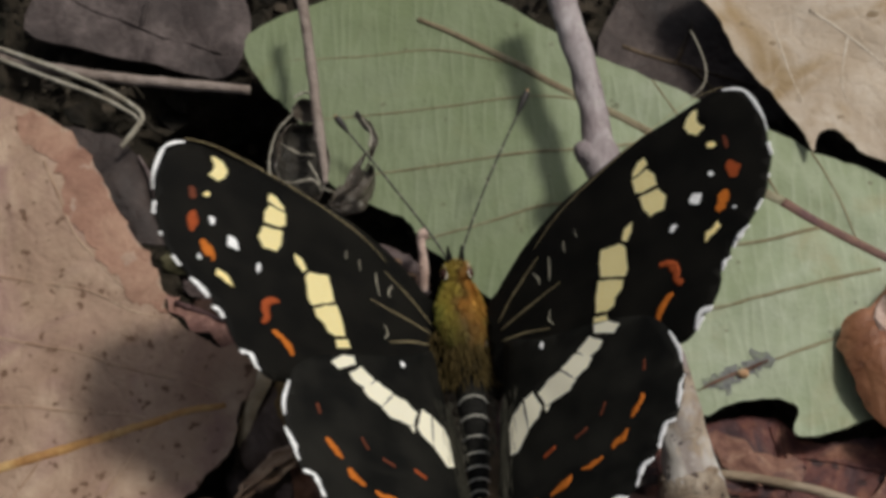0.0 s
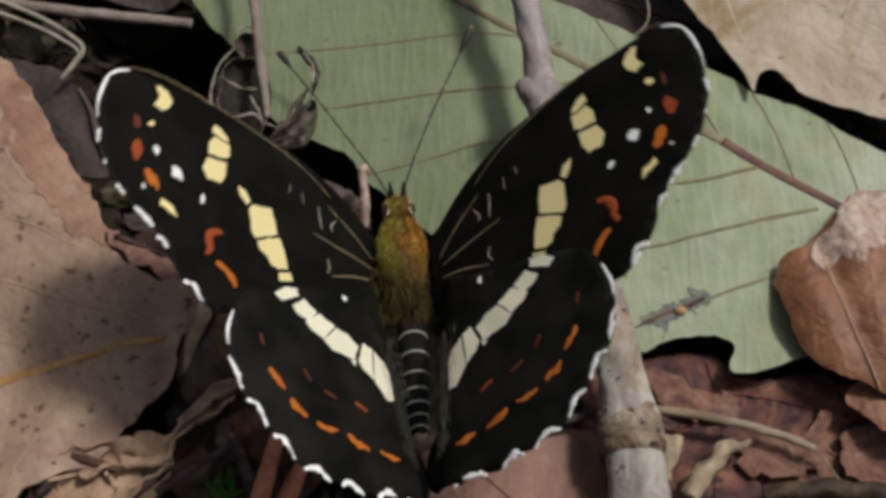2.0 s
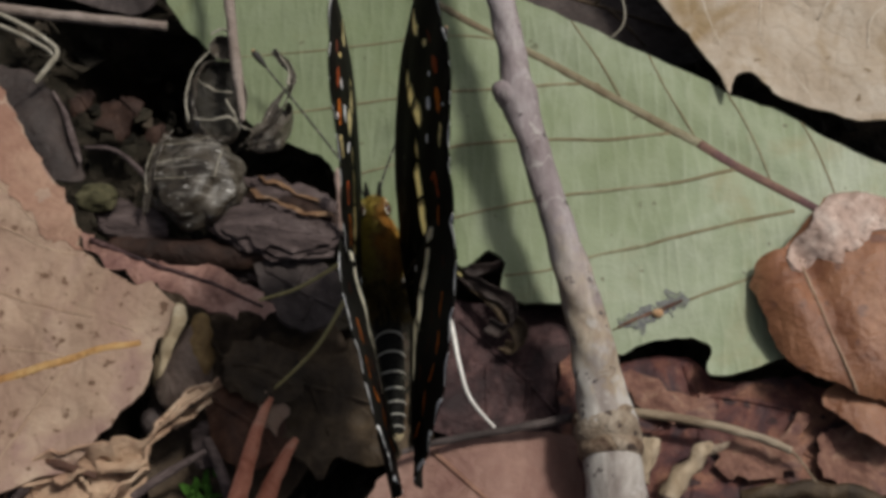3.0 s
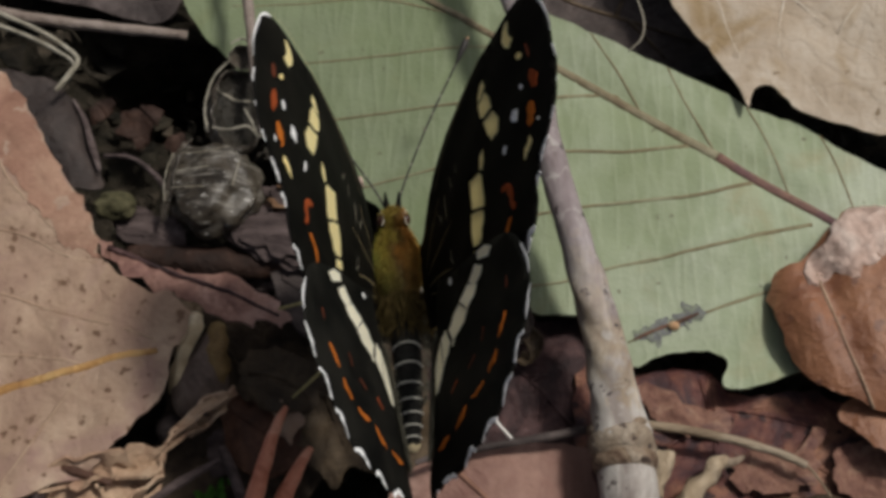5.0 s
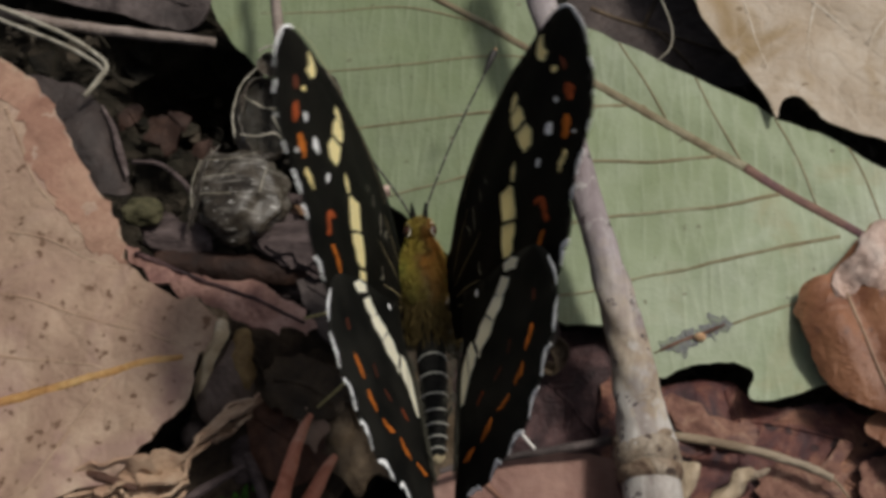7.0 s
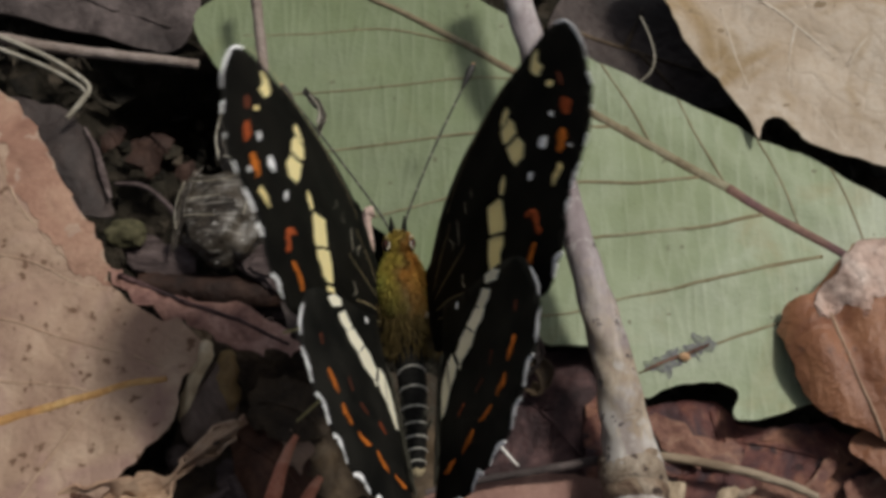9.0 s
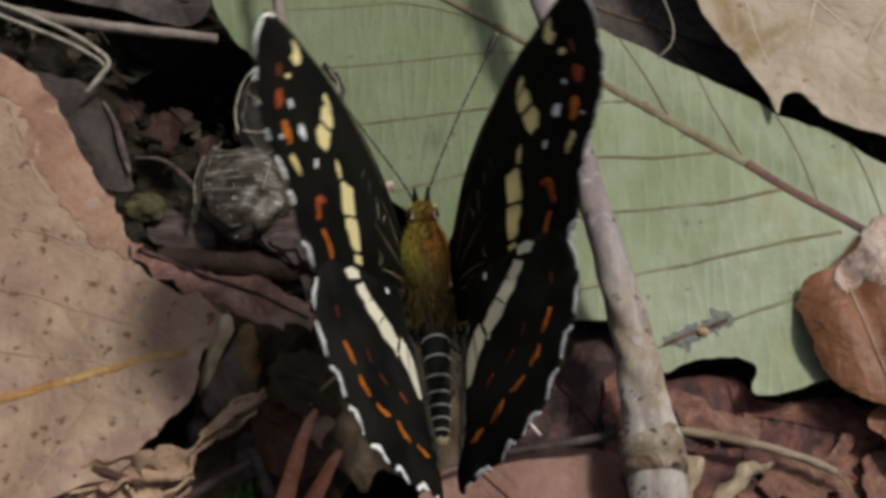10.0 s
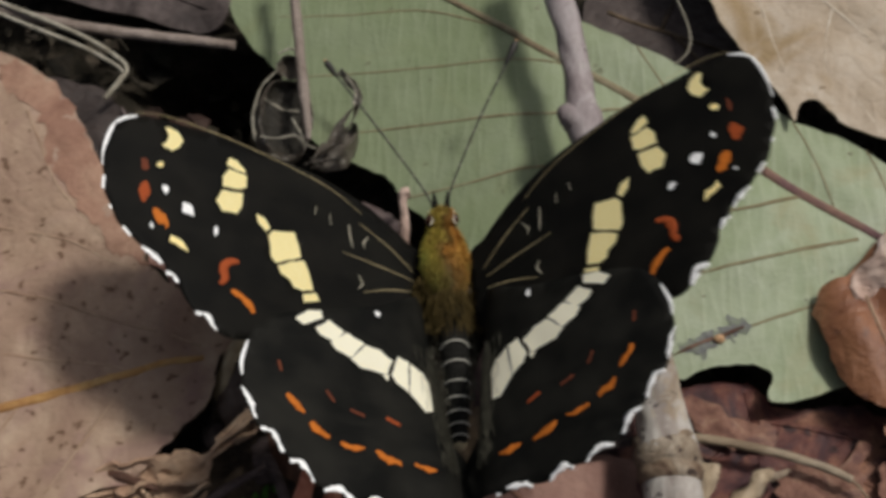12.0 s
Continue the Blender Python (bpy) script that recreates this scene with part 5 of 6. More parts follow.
def fore_camber(v, u):
    """The leading edge stands up a little, the outer margin hangs."""
    bend = 0.07 * (u - 1.5) - 0.005 * max(0.0, v - 11) ** 2
    return bend * min(1.0, max(0.0, v) / 4) + 0.05 * math.sin((u - 0.25 * v) * 1.7) * min(1.0, max(0.0, v) / 6)


def hind_camber(v, u):
    bend = 0.06 * (u + 6) - 0.006 * max(0.0, v - 6) ** 2
    return -0.25 - 1.1 * math.exp(-max(0.0, v) / 0.9) + bend * min(1.0, max(0.0, v) / 4) + 0.05 * math.sin(math.atan2(u, max(v, 0.3)) * 16) * min(1.0, max(0.0, v) / 5)


class Wing:
    """A wing flat in its own plane, x outward (side 1 or -1), y towards the head, and the marks on it. The pale spots are thin windows in it."""

    def __init__(self, body, name, outline, spots, camber, side, mat, label):
        self.side, self.camber = side, camber
        holes = []
        for spot in spots:
            mv, mu = np.mean(np.array(spot), axis=0)
            wide, tall = max(abs(v - mv) for v, _ in spot), max(abs(u - mu) for _, u in spot)
            shrink_v, shrink_u = max(0.4, 1 - 0.2 / wide), max(0.4, 1 - 0.2 / tall)
            holes.append([(side * (mv + (v - mv) * shrink_v), mu + (u - mu) * shrink_u) for v, u in spot])
        bm = sheet([(side * v, u) for v, u in outline], lambda x, y: camber(side * x, y), 0.8, 4, holes=holes)
        self.ob = part(name, bm, M[mat], body, label, thick=0.07, local=True, joined=True)

    def place(self, v, u, lift=0.05):
        return (self.side * v, u, self.camber(v, u) + lift)

    def patch(self, name, outline, mat, lift=0.05, per=2, jag=0.14, thick=0.04):
        s, c = self.side, self.camber
        ring = []
        for i, (v, u) in enumerate(outline):
            w, t = outline[(i + 1) % len(outline)]
            ring += [(s * (v + (w - v) * k / per), u + (t - u) * k / per) for k in range(per)]
        bm = sheet(ring, lambda x, y: c(s * x, y) + lift, 0.5, 3, jag * 0.8, seed=0.37 * s, fray=0.4)
        part(name, bm, M[mat], self.ob, thick=thick, local=True)

    def window(self, name, outline, mat):
        """A translucent spot of scales, drawn in a little from its neighbours."""
        mv, mu = np.mean(np.array(outline), axis=0)
        grow = 1 + 0.025 / max(0.4, max(abs(v - mv) for v, _ in outline))
        self.patch(name, [(mv + (v - mv) * grow, mu + (u - mu) * grow) for v, u in outline], mat, 0.03, 3, 0.06, 0.0)

    def dot(self, name, v, u, a, b, mat, turn=0.0):
        ring = []
        for k in range(9):
            t = 2 * math.pi * k / 9
            x, y = 0.75 * a * math.cos(t), 0.75 * b * math.sin(t)
            ring.append((v + x * math.cos(turn) - y * math.sin(turn), u + x * math.sin(turn) + y * math.cos(turn)))
        self.patch(name, ring, mat, 0.05, 2, 0.3)

    def fringe(self, points, radius, centre):
        """A white crescent in a notch of the margin, hollow towards the rim."""
        n = len(points) - 1
        bent = []
        for i, (v, u) in enumerate(points):
            d = Vector((centre[0] - v, centre[1] - u)).normalized() * (0.24 * math.sin(math.pi * i / n) - 0.1)
            bent.append((v + d.x, u + d.y))
        self.dash("white_fringe", bent, radius * 0.86, "white", 1.7, 0.0)

    def dash(self, name, points, radius, mat, lumps=0.35, lift=0.02):
        n = len(points) - 1
        path = [(*self.place(v, u, lift), radius * (0.3 + 0.7 * math.sin(math.pi * (0.08 + 0.84 * i / n)))) for i, (v, u) in enumerate(points)]
        part(name, tube(path, 9, 7, lumps, flat=0.08, often=2.6), M[mat], self.ob, local=True)


FORE_SPOTS = [
    [(17.95, 6.48), (18.28, 6.96), (18.75, 7.15), (19.07, 7.05), (18.84, 6.47), (19.0, 6.0), (19.23, 5.71), (18.59, 5.52), (18.12, 5.91)],
    [(13.72, 5.64), (14.25, 6.13), (14.76, 6.22), (14.94, 5.63), (14.25, 5.41), (13.72, 5.4)],
    [(13.63, 5.21), (14.79, 5.31), (15.2, 4.66), (15.12, 4.03), (14.08, 4.09), (13.63, 4.36)],
    [(13.81, 3.86), (15.15, 3.73), (15.46, 2.97), (15.08, 2.37), (14.1, 2.43), (13.8, 3.07)],
    [(11.8, 2.1), (12.15, 2.6), (12.76, 2.74), (12.58, 2.19), (12.05, 1.8)],
    [(10.12, 2.23), (11.58, 1.91), (11.86, 1.5), (11.68, 0.08), (11.36, -0.26), (10.33, 0.23), (9.64, 0.65), (9.75, 1.46)],
    [(9.41, 0.44), (10.29, 0.07), (11.14, -0.42), (10.92, -0.86), (10.31, -1.11), (9.96, -1.56), (9.39, -1.61), (8.71, -1.36), (9.01, -0.37)],
    [(8.46, -1.55), (9.33, -1.86), (9.24, -2.36), (8.21, -2.01)],
]


def forewing(body, side):
    w = Wing(body, "forewing", FORE, FORE_SPOTS, fore_camber, side, "wing", "black forewing with cream, white and orange marks")
    for spot in FORE_SPOTS:
        w.window("yellow_spot", spot, "yellow")
    w.dot("white_spot", 17.29, 1.75, 0.55, 0.52, "white")
    w.dot("white_spot", 18.72, 2.73, 0.26, 0.26, "white")
    w.dot("yellow_speck", 19.2, 4.43, 0.28, 0.24, "yellow")
    w.dot("white_spot", 15.39, 0.7, 0.28, 0.34, "white")
    w.dot("orange_spot", 20.14, 4.19, 0.28, 0.55, "dim")
    w.dot("orange_spot", 20.11, 2.25, 0.5, 0.8, "rust", 0.1)
    w.dot("orange_spot", 18.91, 0.73, 0.95, 0.44, "orange", 0.75)
    w.dot("white_speck", 19.51, 0.09, 0.13, 0.13, "white")
    w.patch("yellow_dash", [(17.07, -1.08), (17.4, -0.49), (18.17, -0.28), (18.26, -0.64), (17.7, -0.89)], "yellow")
    w.dash("rust_crescent", [(13.76, -0.83), (14.43, -1.04), (14.7, -1.63), (14.63, -2.24), (14.98, -2.67)], 0.31, "rust", 0.7)
    w.dash("orange_crescent", [(12.66, -4.06), (12.98, -3.57), (13.58, -3.17), (14.2, -2.97)], 0.26, "orange", 0.7)
    for pts, r in (([(20.9, 7.4), (21.8, 6.9), (22.42, 5.99), (22.7, 4.6), (22.72, 3.4)], 0.13), ([(22.55, 2.65), (22.5, 1.85)], 0.3), ([(22.04, 0.88), (21.9, 0.64)], 0.16), ([(21.17, -0.42), (20.64, -0.9)], 0.24)):
        w.dash("white_fringe", pts, r, "white", 0.25, 0.0)
    for pts, r in (([(19.88, -1.45), (19.11, -1.97), (18.58, -2.24)], 0.28), ([(18.26, -2.68), (17.92, -2.91), (17.51, -3.17)], 0.26), ([(16.29, -4.76), (15.56, -5.15), (14.9, -5.65)], 0.28)):
        w.fringe(pts, r * 0.82, (13.99, 1.18))
    for pts in ([(1.2, 1.9), (3.0, 3.2), (5.4, 4.4)], [(1.3, 1.3), (3.6, 1.6), (6.6, 1.9)], [(1.2, 0.5), (3.0, 0.2), (5.0, -0.5)], [(1.2, -0.1), (2.8, -0.8), (3.8, -1.4)]):
        w.dash("tan_ray", pts, 0.028, "tan_line", 0.5)
    for pts in ([(6.2, 4.0), (6.1, 3.2), (5.9, 2.4)], [(4.7, 3.6), (5.1, 3.0), (5.0, 2.6)], [(7.6, 4.4), (7.5, 3.6)], [(5.4, 0.6), (5.1, 0.1), (5.4, -0.4)], [(8.6, 4.6), (8.7, 4.0)]):
        w.dash("pale_line", pts, 0.03, "pale_line", 0.6)
    w.dash("costal_line", [(5.2, 5.05), (8.2, 6.35), (13.6, 7.35), (18.6, 7.9), (21.0, 7.6)], 0.024, "tan_line", 0.6)
    return w.ob


HIND_SPOTS = [
    [(10.61, -3.58), (9.73, -2.99), (8.8, -2.87), (8.78, -3.36), (10.12, -3.93)],
    [(9.28, -4.06), (8.31, -3.43), (7.37, -4.02), (8.08, -4.76), (9.01, -4.43)],
    [(8.38, -4.86), (7.16, -4.08), (6.09, -4.68), (7.16, -5.72), (8.07, -5.33)],
    [(7.15, -5.82), (5.97, -4.79), (4.97, -4.94), (4.11, -5.46), (4.7, -6.47), (6.6, -6.28)],
    [(4.99, -6.58), (4.51, -6.51), (4.73, -6.9)],
    [(4.32, -6.45), (3.64, -5.23), (2.95, -5.47), (3.3, -7.45), (4.1, -6.97)],
    [(2.77, -5.59), (1.81, -6.01), (1.47, -6.69), (1.63, -8.47), (2.23, -8.57), (3.17, -7.51)],
]


def hindwing(body, side):
    w = Wing(body, "hindwing", HIND, HIND_SPOTS, hind_camber, side, "wing_hind", "brown-black hindwing with a cream band and orange dashes")
    for spot in HIND_SPOTS:
        w.window("cream_spot", spot, "cream")
    w.dot("white_speck", 4.6, -2.34, 0.2, 0.3, "white")
    for pts, r in (([(11.91, -8.39), (11.42, -9.12), (10.78, -9.79)], 0.28), ([(10.67, -10.14), (10.12, -10.57), (9.19, -11.05)], 0.32), ([(8.85, -11.22), (7.94, -11.51), (6.96, -11.49)], 0.24),
                   ([(6.55, -11.53), (5.76, -11.95), (4.41, -12.33)], 0.32), ([(3.81, -12.02), (3.08, -12.35), (2.04, -12.44)], 0.26)):
        (a, b), (c, d), (e, f) = pts
        w.dash("orange_dash", [(c + (a - c) * 0.82, d + (b - d) * 0.82), (c, d), (c + (e - c) * 0.82, d + (f - d) * 0.82)], r * 0.74, "orange", 1.5)
    w.dash("rust_dash", [(9.2, -8.09), (8.74, -8.75)], 0.2, "dim")
    w.dash("rust_dash", [(7.7, -9.09), (6.78, -9.43)], 0.2, "dim")
    w.dash("rust_dash", [(5.29, -9.42), (4.33, -9.75)], 0.26, "rust")
    w.dash("rust_dash", [(12.05, -6.42), (11.97, -7.08)], 0.22, "dim")
    w.dash("white_fringe", [(13.88, -5.36), (14.37, -6.61), (14.44, -7.53)], 0.13, "white", 0.2, 0.0)
    for pts, r in (([(14.46, -8.24), (14.24, -9.24), (13.89, -10.15)], 0.26), ([(13.68, -10.67), (13.04, -11.17), (12.44, -12.06)], 0.28), ([(12.08, -12.45), (11.4, -12.86), (10.74, -13.7)], 0.28),
                   ([(10.17, -14.16), (9.26, -14.22), (8.33, -14.68)], 0.28), ([(7.52, -14.77), (6.79, -14.67), (5.74, -15.04)], 0.28), ([(4.5, -15.0), (3.36, -14.75), (2.0, -14.85)], 0.28)):
        w.fringe(pts, r * 0.82, (5.96, -5.09))
    # long grey hairs combed back along the inner margin
    rng = random.Random(31)
    bm = bmesh.new()
    for _ in range(620):
        v, u, tall = abs(rng.gauss(0.0, 0.55)) + 0.35, rng.uniform(-11.5, -4.0), rng.uniform(0.8, 1.7)
        tip = (v + rng.gauss(0.1, 0.2), u - tall)
        rise = rng.uniform(0.1, 0.4)
        ends = [Vector(w.place(v - 0.025, u, 0.04)), Vector(w.place(v + 0.025, u, 0.04)), Vector(w.place((v + tip[0]) / 2 + 0.02, u - tall / 2, rise * 0.7)), Vector(w.place(*tip, rise)), Vector(w.place((v + tip[0]) / 2 - 0.02, u - tall / 2, rise * 0.7))]
        bm.faces.new([bm.verts.new(q) for q in ends])
    part("margin_hair", bm, M["side_fur"], w.ob, "grey hairs along the inner margin", local=True, smooth=False)
    return w.ob


def fur_tufts(rng, count, centre, radii, length, lean, top_only=True):
    """Fine hairs standing on an ellipsoid, combed backwards."""
    verts, faces = [], []
    for _ in range(count):
        a, h = rng.uniform(0, 2 * math.pi), rng.uniform(-0.35 if top_only else -1, 1)
        r = math.sqrt(max(0.0, 1 - h * h))
        n = Vector((r * math.cos(a), r * math.sin(a), h))
        root = Vector((centre[0] + radii[0] * n.x, centre[1] + radii[1] * n.y, centre[2] + radii[2] * n.z))
        way = (n * 0.55 + Vector((0.15 * rng.gauss(0, 1), -lean + 0.2 * rng.gauss(0, 1), 0.15 * rng.gauss(0, 1)))).normalized()
        side = way.cross(Vector((rng.gauss(0, 1), rng.gauss(0, 1), rng.gauss(0, 1)))).normalized() * 0.03
        tall = length * rng.uniform(0.6, 1.2)
        s = len(verts)
        for q in (root - side, root + side, root + way * tall * 0.6 + side * 0.7, root + way * tall, root + way * tall * 0.6 - side * 0.7):
            verts.append(q)
        faces.append((s, s + 1, s + 2, s + 3, s + 4))
    bm = bmesh.new()
    made = [bm.verts.new(v) for v in verts]
    for f in faces:
        bm.faces.new([made[i] for i in f])
    return bm


def tapered(bm):
    """Narrows the thorax towards the abdomen."""
    for v in bm.verts:
        v.co.x *= 0.68 + 0.36 * ease(-2.4, 1.6, v.co.y)
    return bm


def butterfly():
    body = thing("butterfly", 0, 0, 7.0, "black butterfly with cream bands and orange marks, beating its wings", "butterfly")
    body.matrix_basis = pose(0, 0, 7.0 * MM, *BODY_TURN)
    rng = random.Random(21)
    thorax = part("thorax", tapered(blob((0, 1.3, -0.7), (1.42, 3.4, 1.6), 4, 0.06, 0.5)), M["fur"], body, "olive and orange furry thorax", local=True)
    part("fur", tapered(fur_tufts(rng, 5200, (0, 1.3, -0.7), (1.42, 3.4, 1.6), 0.42, 0.75)), M["fur"], thorax, local=True, smooth=False)
    part("trailing_fur", fur_tufts(rng, 900, (0, -1.3, -0.6), (1.1, 1.7, 1.2), 1.1, 1.4), M["brown_fur"], thorax, "long brown hairs", local=True, smooth=False)
    for s in (-1, 1):
        part("trailing_fur", fur_tufts(rng, 300, (s * 1.5, -0.6, -0.9), (0.6, 1.9, 0.7), 1.0, 1.3), M["brown_fur"], thorax, "long brown hairs", local=True, smooth=False)
    head = part("head", blob((0, 4.65, 0.0), (0.78, 0.72, 0.75), 4, 0.05), M["fur"], body, "yellow-brown furry head", local=True)
    part("fur", fur_tufts(rng, 900, (0, 4.65, 0.0), (0.78, 0.72, 0.75), 0.32, -0.3), M["fur"], head, local=True, smooth=False)
    for s in (-1, 1):
        part("eye", blob((s * 0.74, 4.55, 0.1), (0.36, 0.46, 0.46), 3, 0.0), M["eye"], head, "dark brown eye", local=True)
        rim = [(s * 0.86 + s * 0.2 * math.cos(a), 4.55 + 0.48 * math.sin(a), 0.38 - 0.12 * math.cos(a), 0.045) for a in np.linspace(1.6, 4.7, 8)]
        part("eye_rim", tube(rim, 6, 2, 0.5), M["pale_line"], head, "pale eye rim", local=True)
        part("palp", tube([(s * 0.3, 5.1, 0.1, 0.22), (s * 0.4, 5.7, 0.4, 0.18), (s * 0.45, 6.3, 0.8, 0.04)], 7, 4, 0.2), M["chitin"], head, "bristly dark palp", local=True)
    # abdomen: a row of segments, each with its pale hind rim
    spine = [(-0.4, -0.9, 0.9), (-1.4, -0.8, 0.92), (-2.8, -0.85, 0.92), (-4.0, -0.96, 0.92), (-5.0, -1.18, 0.9), (-6.0, -1.6, 0.86), (-7.0, -2.15, 0.8), (-7.8, -2.6, 0.73), (-8.6, -3.05, 0.64), (-9.6, -3.6, 0.48)]
    abdomen = part("abdomen", tube([(0, y, z, r) for y, z, r in spine], 18, 4, 0.03), M["chitin"], body, "dark grey abdomen with pale rings", local=True)
    back = np.array(spine[::-1])
    for y in (-3.9, -4.98, -6.0, -6.85, -7.6, -8.3, -8.95):
        z, r = float(np.interp(y, back[:, 0], back[:, 1])), float(np.interp(y, back[:, 0], back[:, 2])) + 0.02
        lean = math.atan2(float(np.interp(y + 0.4, back[:, 0], back[:, 1])) - float(np.interp(y - 0.4, back[:, 0], back[:, 1])), 0.8)
        up, aft = Vector((0, -math.sin(lean), math.cos(lean))), Vector((0, -math.cos(lean), -math.sin(lean)))
        foot = Vector((0, y, z))
        arc = [(*(foot + Vector((r * math.sin(a), 0, 0)) + up * (r * math.cos(a)) + aft * (0.45 * (1 - math.cos(a)))), 0.052) for a in np.linspace(-1.35, 1.35, 9)]
        part("pale_ring", tube(arc, 6, 2, 0.4), M["band"], abdomen, local=True)
    part("tip", blob((0, -9.5, -3.5), (0.5, 0.6, 0.45), 3, 0.15, 0.4), M["tail"], abdomen, "buff tip", local=True)
    for s in (-1, 1):
        part("fur", fur_tufts(rng, 420, (s * 0.75, -3.9, -1.7), (0.55, 3.4, 0.7), 0.6, 0.9), M["side_fur"], abdomen, "grey down", local=True, smooth=False)
    # antennae
    for path, tip in (([(0.45, 5.4, 0.1), (0.8, 6.8, 0.4), (2.75, 10.6, 2.0), (5.0, 14.5, 3.1)], (5.85, 16.05, 3.6)), ([(-0.45, 5.4, 0.1), (-1.3, 7.1, 0.6), (-4.2, 11.6, 1.7), (-6.2, 14.3, 2.7)], (-6.95, 15.35, 3.1))):
        antenna = part("antenna", tube([(*p, 0.07) for p in path], 7, 8, 0.1), M["antenna"], body, "thin black antenna with pale rings", local=True)
        end = Vector(path[-1])
        out = Vector(tip)
        part("club", tube([(*end, 0.09), (*end.lerp(out, 0.35), 0.2), (*end.lerp(out, 0.8), 0.25), (*out, 0.12)], 8, 4), M["antenna"], antenna, "black club", local=True)
        part("club_tip", blob(out, (0.13, 0.13, 0.13), 2, 0.0), M["gall"], antenna, "orange tip", local=True)
        run = curve_through(path, 8)
        for k in range(3, len(run) - 1, 2):
            a, b = run[k], run[k + 1]
            c = a + (b - a) * 0.3
            part("pale_ring", tube([(*a, 0.08), (*c, 0.08)], 7, 1), M["pale_ring"], antenna, local=True)
    # legs reach down to the leaves
    legs = [([(1.0, 0.6, -2.0), (3.6, -0.6, -1.6), (4.3, -2.6, -2.6), (4.6, -5.0, -3.5), (5.2, -7.0, -4.8), (6.9, -8.6, -6.6)], "leg_white", "whitish hind leg"),
            ([(-1.0, 0.6, -2.0), (-2.0, 0.4, -2.6), (-2.4, -0.2, -3.6), (-4.3, -2.5, -5.0), (-7.1, -4.0, -7.6)], "leg_tan", "yellowish hind leg"),
            ([(-1.0, 2.4, -2.0), (-1.8, 2.9, -3.0), (-2.4, 2.8, -3.8), (-5.1, 2.1, -5.4), (-7.6, 2.1, -6.7)], "leg_tan", "yellowish middle leg"),
            ([(1.0, 2.4, -2.0), (2.6, 2.8, -2.6), (4.4, 2.6, -4.0), (6.2, 2.2, -5.9)], "leg_tan", "yellowish middle leg")]
    for path, mat, label in legs:
        n = len(path) - 1
        part("leg", tube([(*p, 0.2 - 0.1 * i / n) for i, p in enumerate(path)], 8, 5, 0.1), M[mat], body, label, local=True)
    wings = [("fore_left", forewing(body, -1), -1), ("fore_right", forewing(body, 1), 1), ("hind_left", hindwing(body, -1), -1), ("hind_right", hindwing(body, 1), 1)]
    return body, wings


insect, wings = butterfly()


def raised():
    """How far the wings are raised over the body's plane, in degrees, by seconds."""
    return [(0.0, 43), (0.1, 40), (0.2, 42), (0.3, 43.5), (0.4, 47), (0.5, 50.5), (0.6, 55.5), (0.7, 60), (0.8, 63.5), (0.9, 64.5), (1.0, 65), (1.1, 64), (1.2, 62), (1.3, 60), (1.4, 57), (1.5, 52),
            (1.6, 46), (1.7, 42), (1.8, 40), (1.9, 40.5), (2.0, 45), (2.1, 49.5), (2.2, 54.5), (2.3, 60), (2.4, 65), (2.5, 72), (2.6, 76), (2.7, 80), (2.85, 84), (3.1, 85.5)] + [
            (3.35, 83), (3.55, 72), (3.75, 56), (3.95, 43), (4.1, 40), (4.3, 44), (4.4, 50), (4.5, 54.5), (4.6, 60), (4.7, 65), (4.8, 69.5), (4.9, 72.5), (5.0, 72), (5.1, 69.5), (5.2, 66.5), (5.3, 64), (5.4, 60),
            (5.5, 54.5), (5.7, 40.5), (5.8, 39.5), (5.9, 40), (6.1, 44), (6.3, 47.5), (6.5, 52), (6.7, 59.5), (6.8, 62.5), (6.9, 66), (7.0, 71), (7.1, 75.5), (7.2, 80), (7.3, 84), (7.5, 84.7), (7.7, 83)] + [
            (7.8, 78), (7.9, 72), (8.0, 65.5), (8.1, 58), (8.2, 50), (8.3, 43), (8.4, 39.5), (8.5, 39), (8.6, 42), (8.7, 47), (8.8, 53), (8.9, 60), (9.0, 66.5), (9.1, 72), (9.2, 76.5), (9.3, 79.7), (9.4, 82.5), (9.5, 84), (9.6, 85.5), (9.7, 83), (9.8, 77.5), (9.9, 74), (10.0, 69.8), (10.1, 62.5), (10.2, 56), (10.3, 48.5), (10.4, 40.5), (10.5, 38),
            (10.6, 37.5), (10.7, 39.5), (10.8, 43.5), (10.9, 50.5), (11.0, 56.5), (11.1, 62), (11.2, 66), (11.3, 71.5), (11.4, 71.5), (11.5, 68), (11.6, 63.5), (11.8, 47.5), (12.0, 36)]


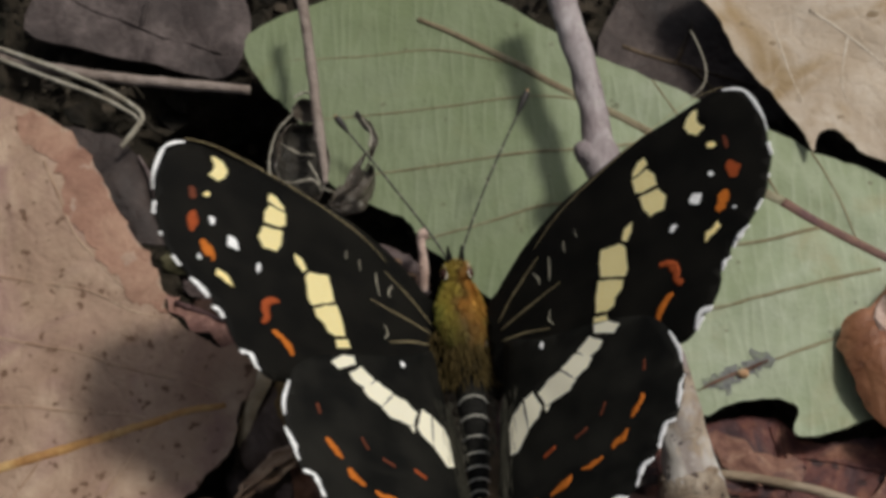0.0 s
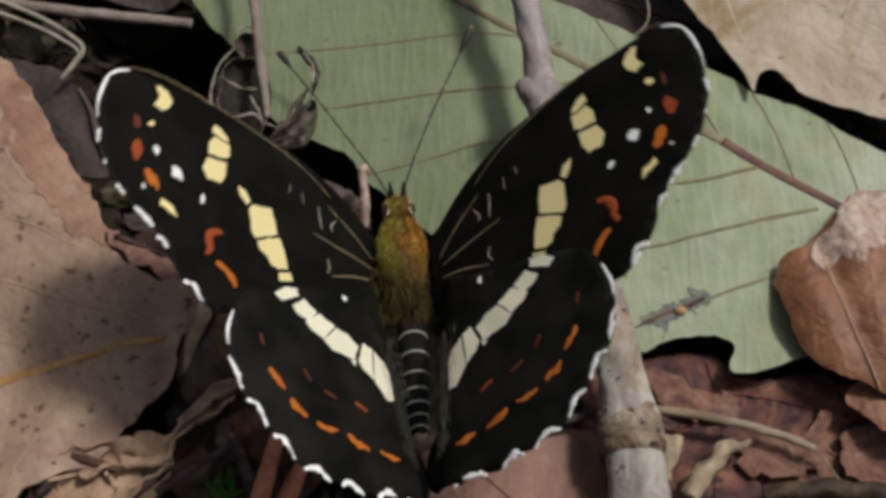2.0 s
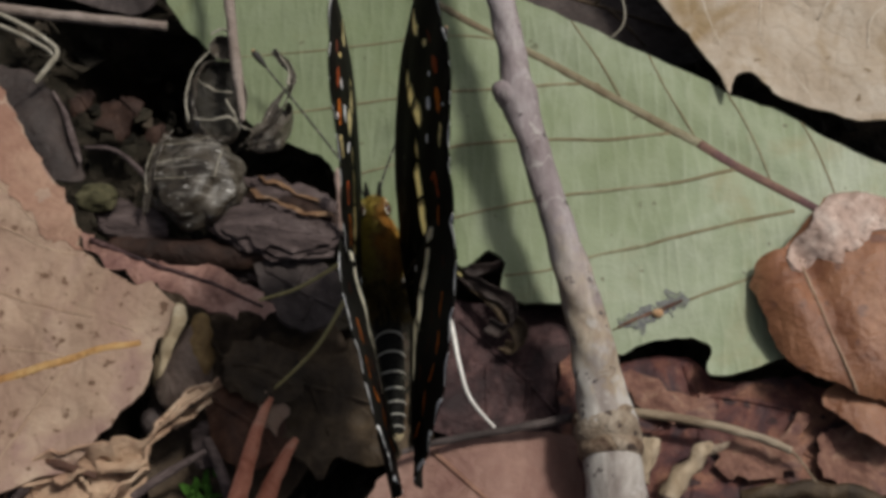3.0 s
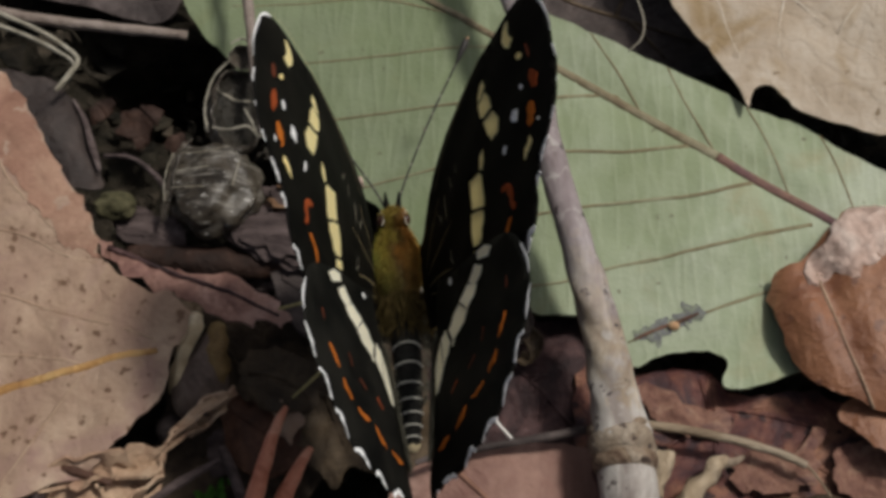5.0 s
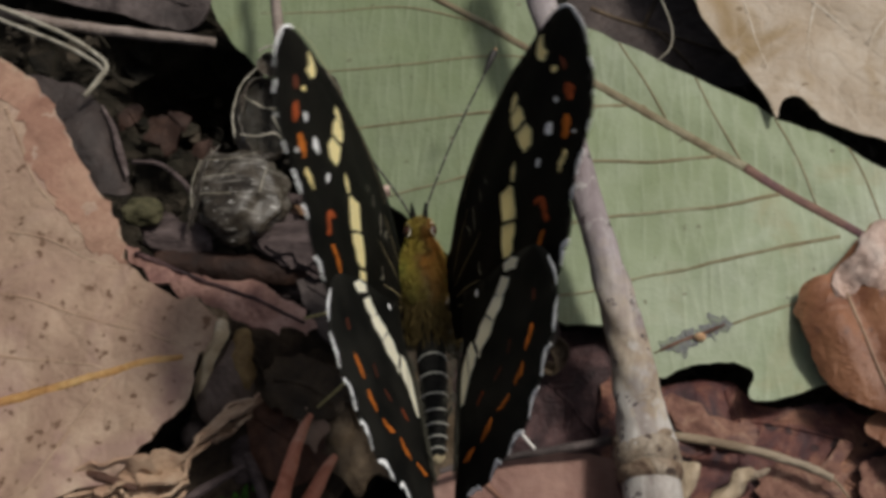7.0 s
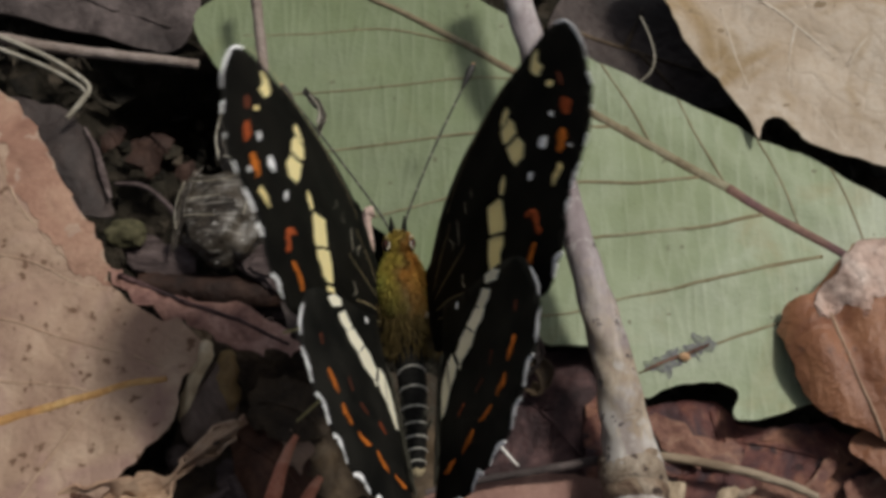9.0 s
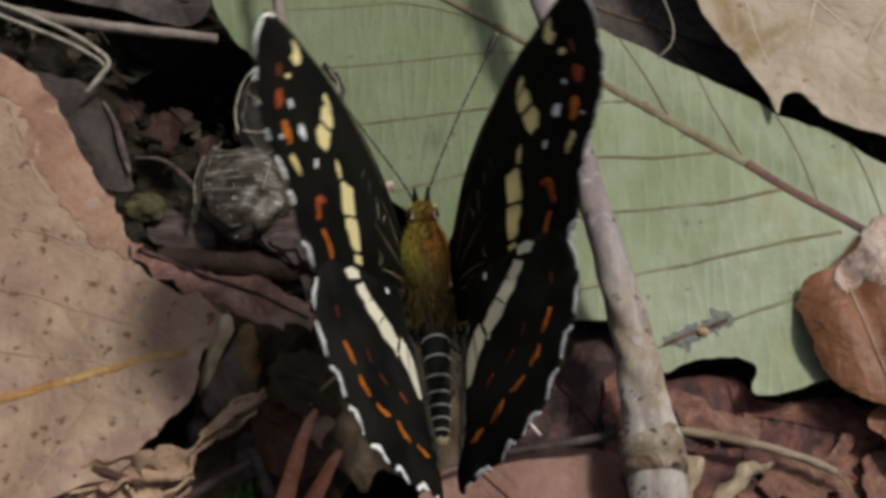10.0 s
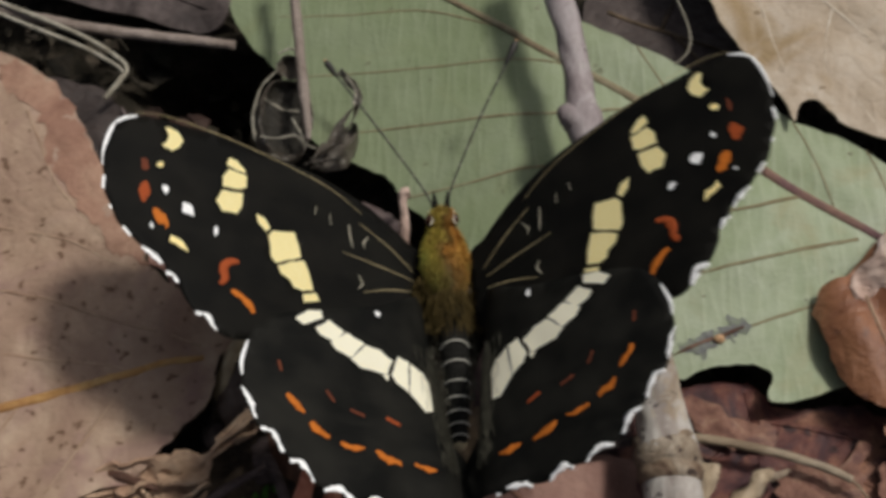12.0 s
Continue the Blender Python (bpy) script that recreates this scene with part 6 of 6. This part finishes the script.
def uneven():
    """How far each wing is ahead of or behind the common beat, in degrees: seconds, left and right forewing, left and right hindwing."""
    return [(0, 1.7, 0.3, 2.1, 0.0), (0.5, 1.3, -0.2, 1.8, 0.7), (1, 1.3, -0.7, -0.1, -1.3), (1.5, 1.3, -0.7, 0.6, -2.1), (2, 0.8, -0.8, 1.8, 0.5),
            (2.5, 0.1, -0.2, 0.0, 0.4), (4.5, 0.6, 0.3, 0.8, 0.8), (5, 0.8, -0.1, 0.1, -0.9), (5.5, 0.6, -1.0, -0.3, -3.2), (6, 1.1, 0.6, 2.1, 2.0),
            (6.5, 0.3, -0.5, 0.9, -0.2), (7, 0.8, -0.4, 0.7, -0.2), (7.5, -0.7, 0.7, 0.8, 2.4), (9.5, 1.0, 1.0, 3.3, 3.3), (10, -1.9, 0.2, -3.5,
            -2.8), (10.5, -0.8, 0.0, -0.7, 0.2), (11, -2.2, -0.6, -2.8, -0.4), (11.5, -3.0, 0.2, -4.6, -1.8), (12, -3.2, 2.0, -3.0, 2.5)]


def sway():
    """Small shifts of the body on its feet, in millimetres, by seconds."""
    return [(0, -0.08, -0.67), (0.5, -0.06, -0.67), (1, -0.07, -0.46), (1.5, -0.13, -0.76), (2, -0.03, -0.74), (2.5, -0.11, -0.47), (4.5, 0.21,
            -0.79), (5, 0.12, -0.52), (5.5, 0.18, -0.89), (6, 0.26, -0.84), (6.5, 0.15, -0.84), (7, 0.12, -0.68), (7.5, -0.01, -0.33), (9.5, -0.29,
            -0.02), (10, -0.04, 0.19), (10.5, 0.00, 0.16), (11, 0.05, 0.17), (11.5, -0.06, 0.37), (12, 0.19, 0.23)]


def motions():
    walk(insect, [(t, pose(x * MM, y * MM, 7.0 * MM, *BODY_TURN)) for t, x, y in sway()])
    late = np.array(uneven())
    # each wing's own lift over the common beat: at 60 degrees, and for each degree more
    own = dict(fore_left=(-2.25, 0.048), fore_right=(5.05, -0.04), hind_left=(-3.48, -0.09), hind_right=(4.31, -0.154))
    for column, (name, wing, side) in enumerate(wings, 1):
        x, y, z, pitch, yaw = HINGES[name]
        hinge = pose(side * x * MM, y * MM, z * MM, pitch, 0, side * yaw)
        rows = []
        for t, a in raised():
            a += own[name][0] + own[name][1] * (a - 60) + float(np.interp(t, late[:, 0], late[:, column]))
            rows.append((t, hinge @ pose(0, 0, 0, 0, -side * a, 0)))
        walk(wing, rows)


motions()
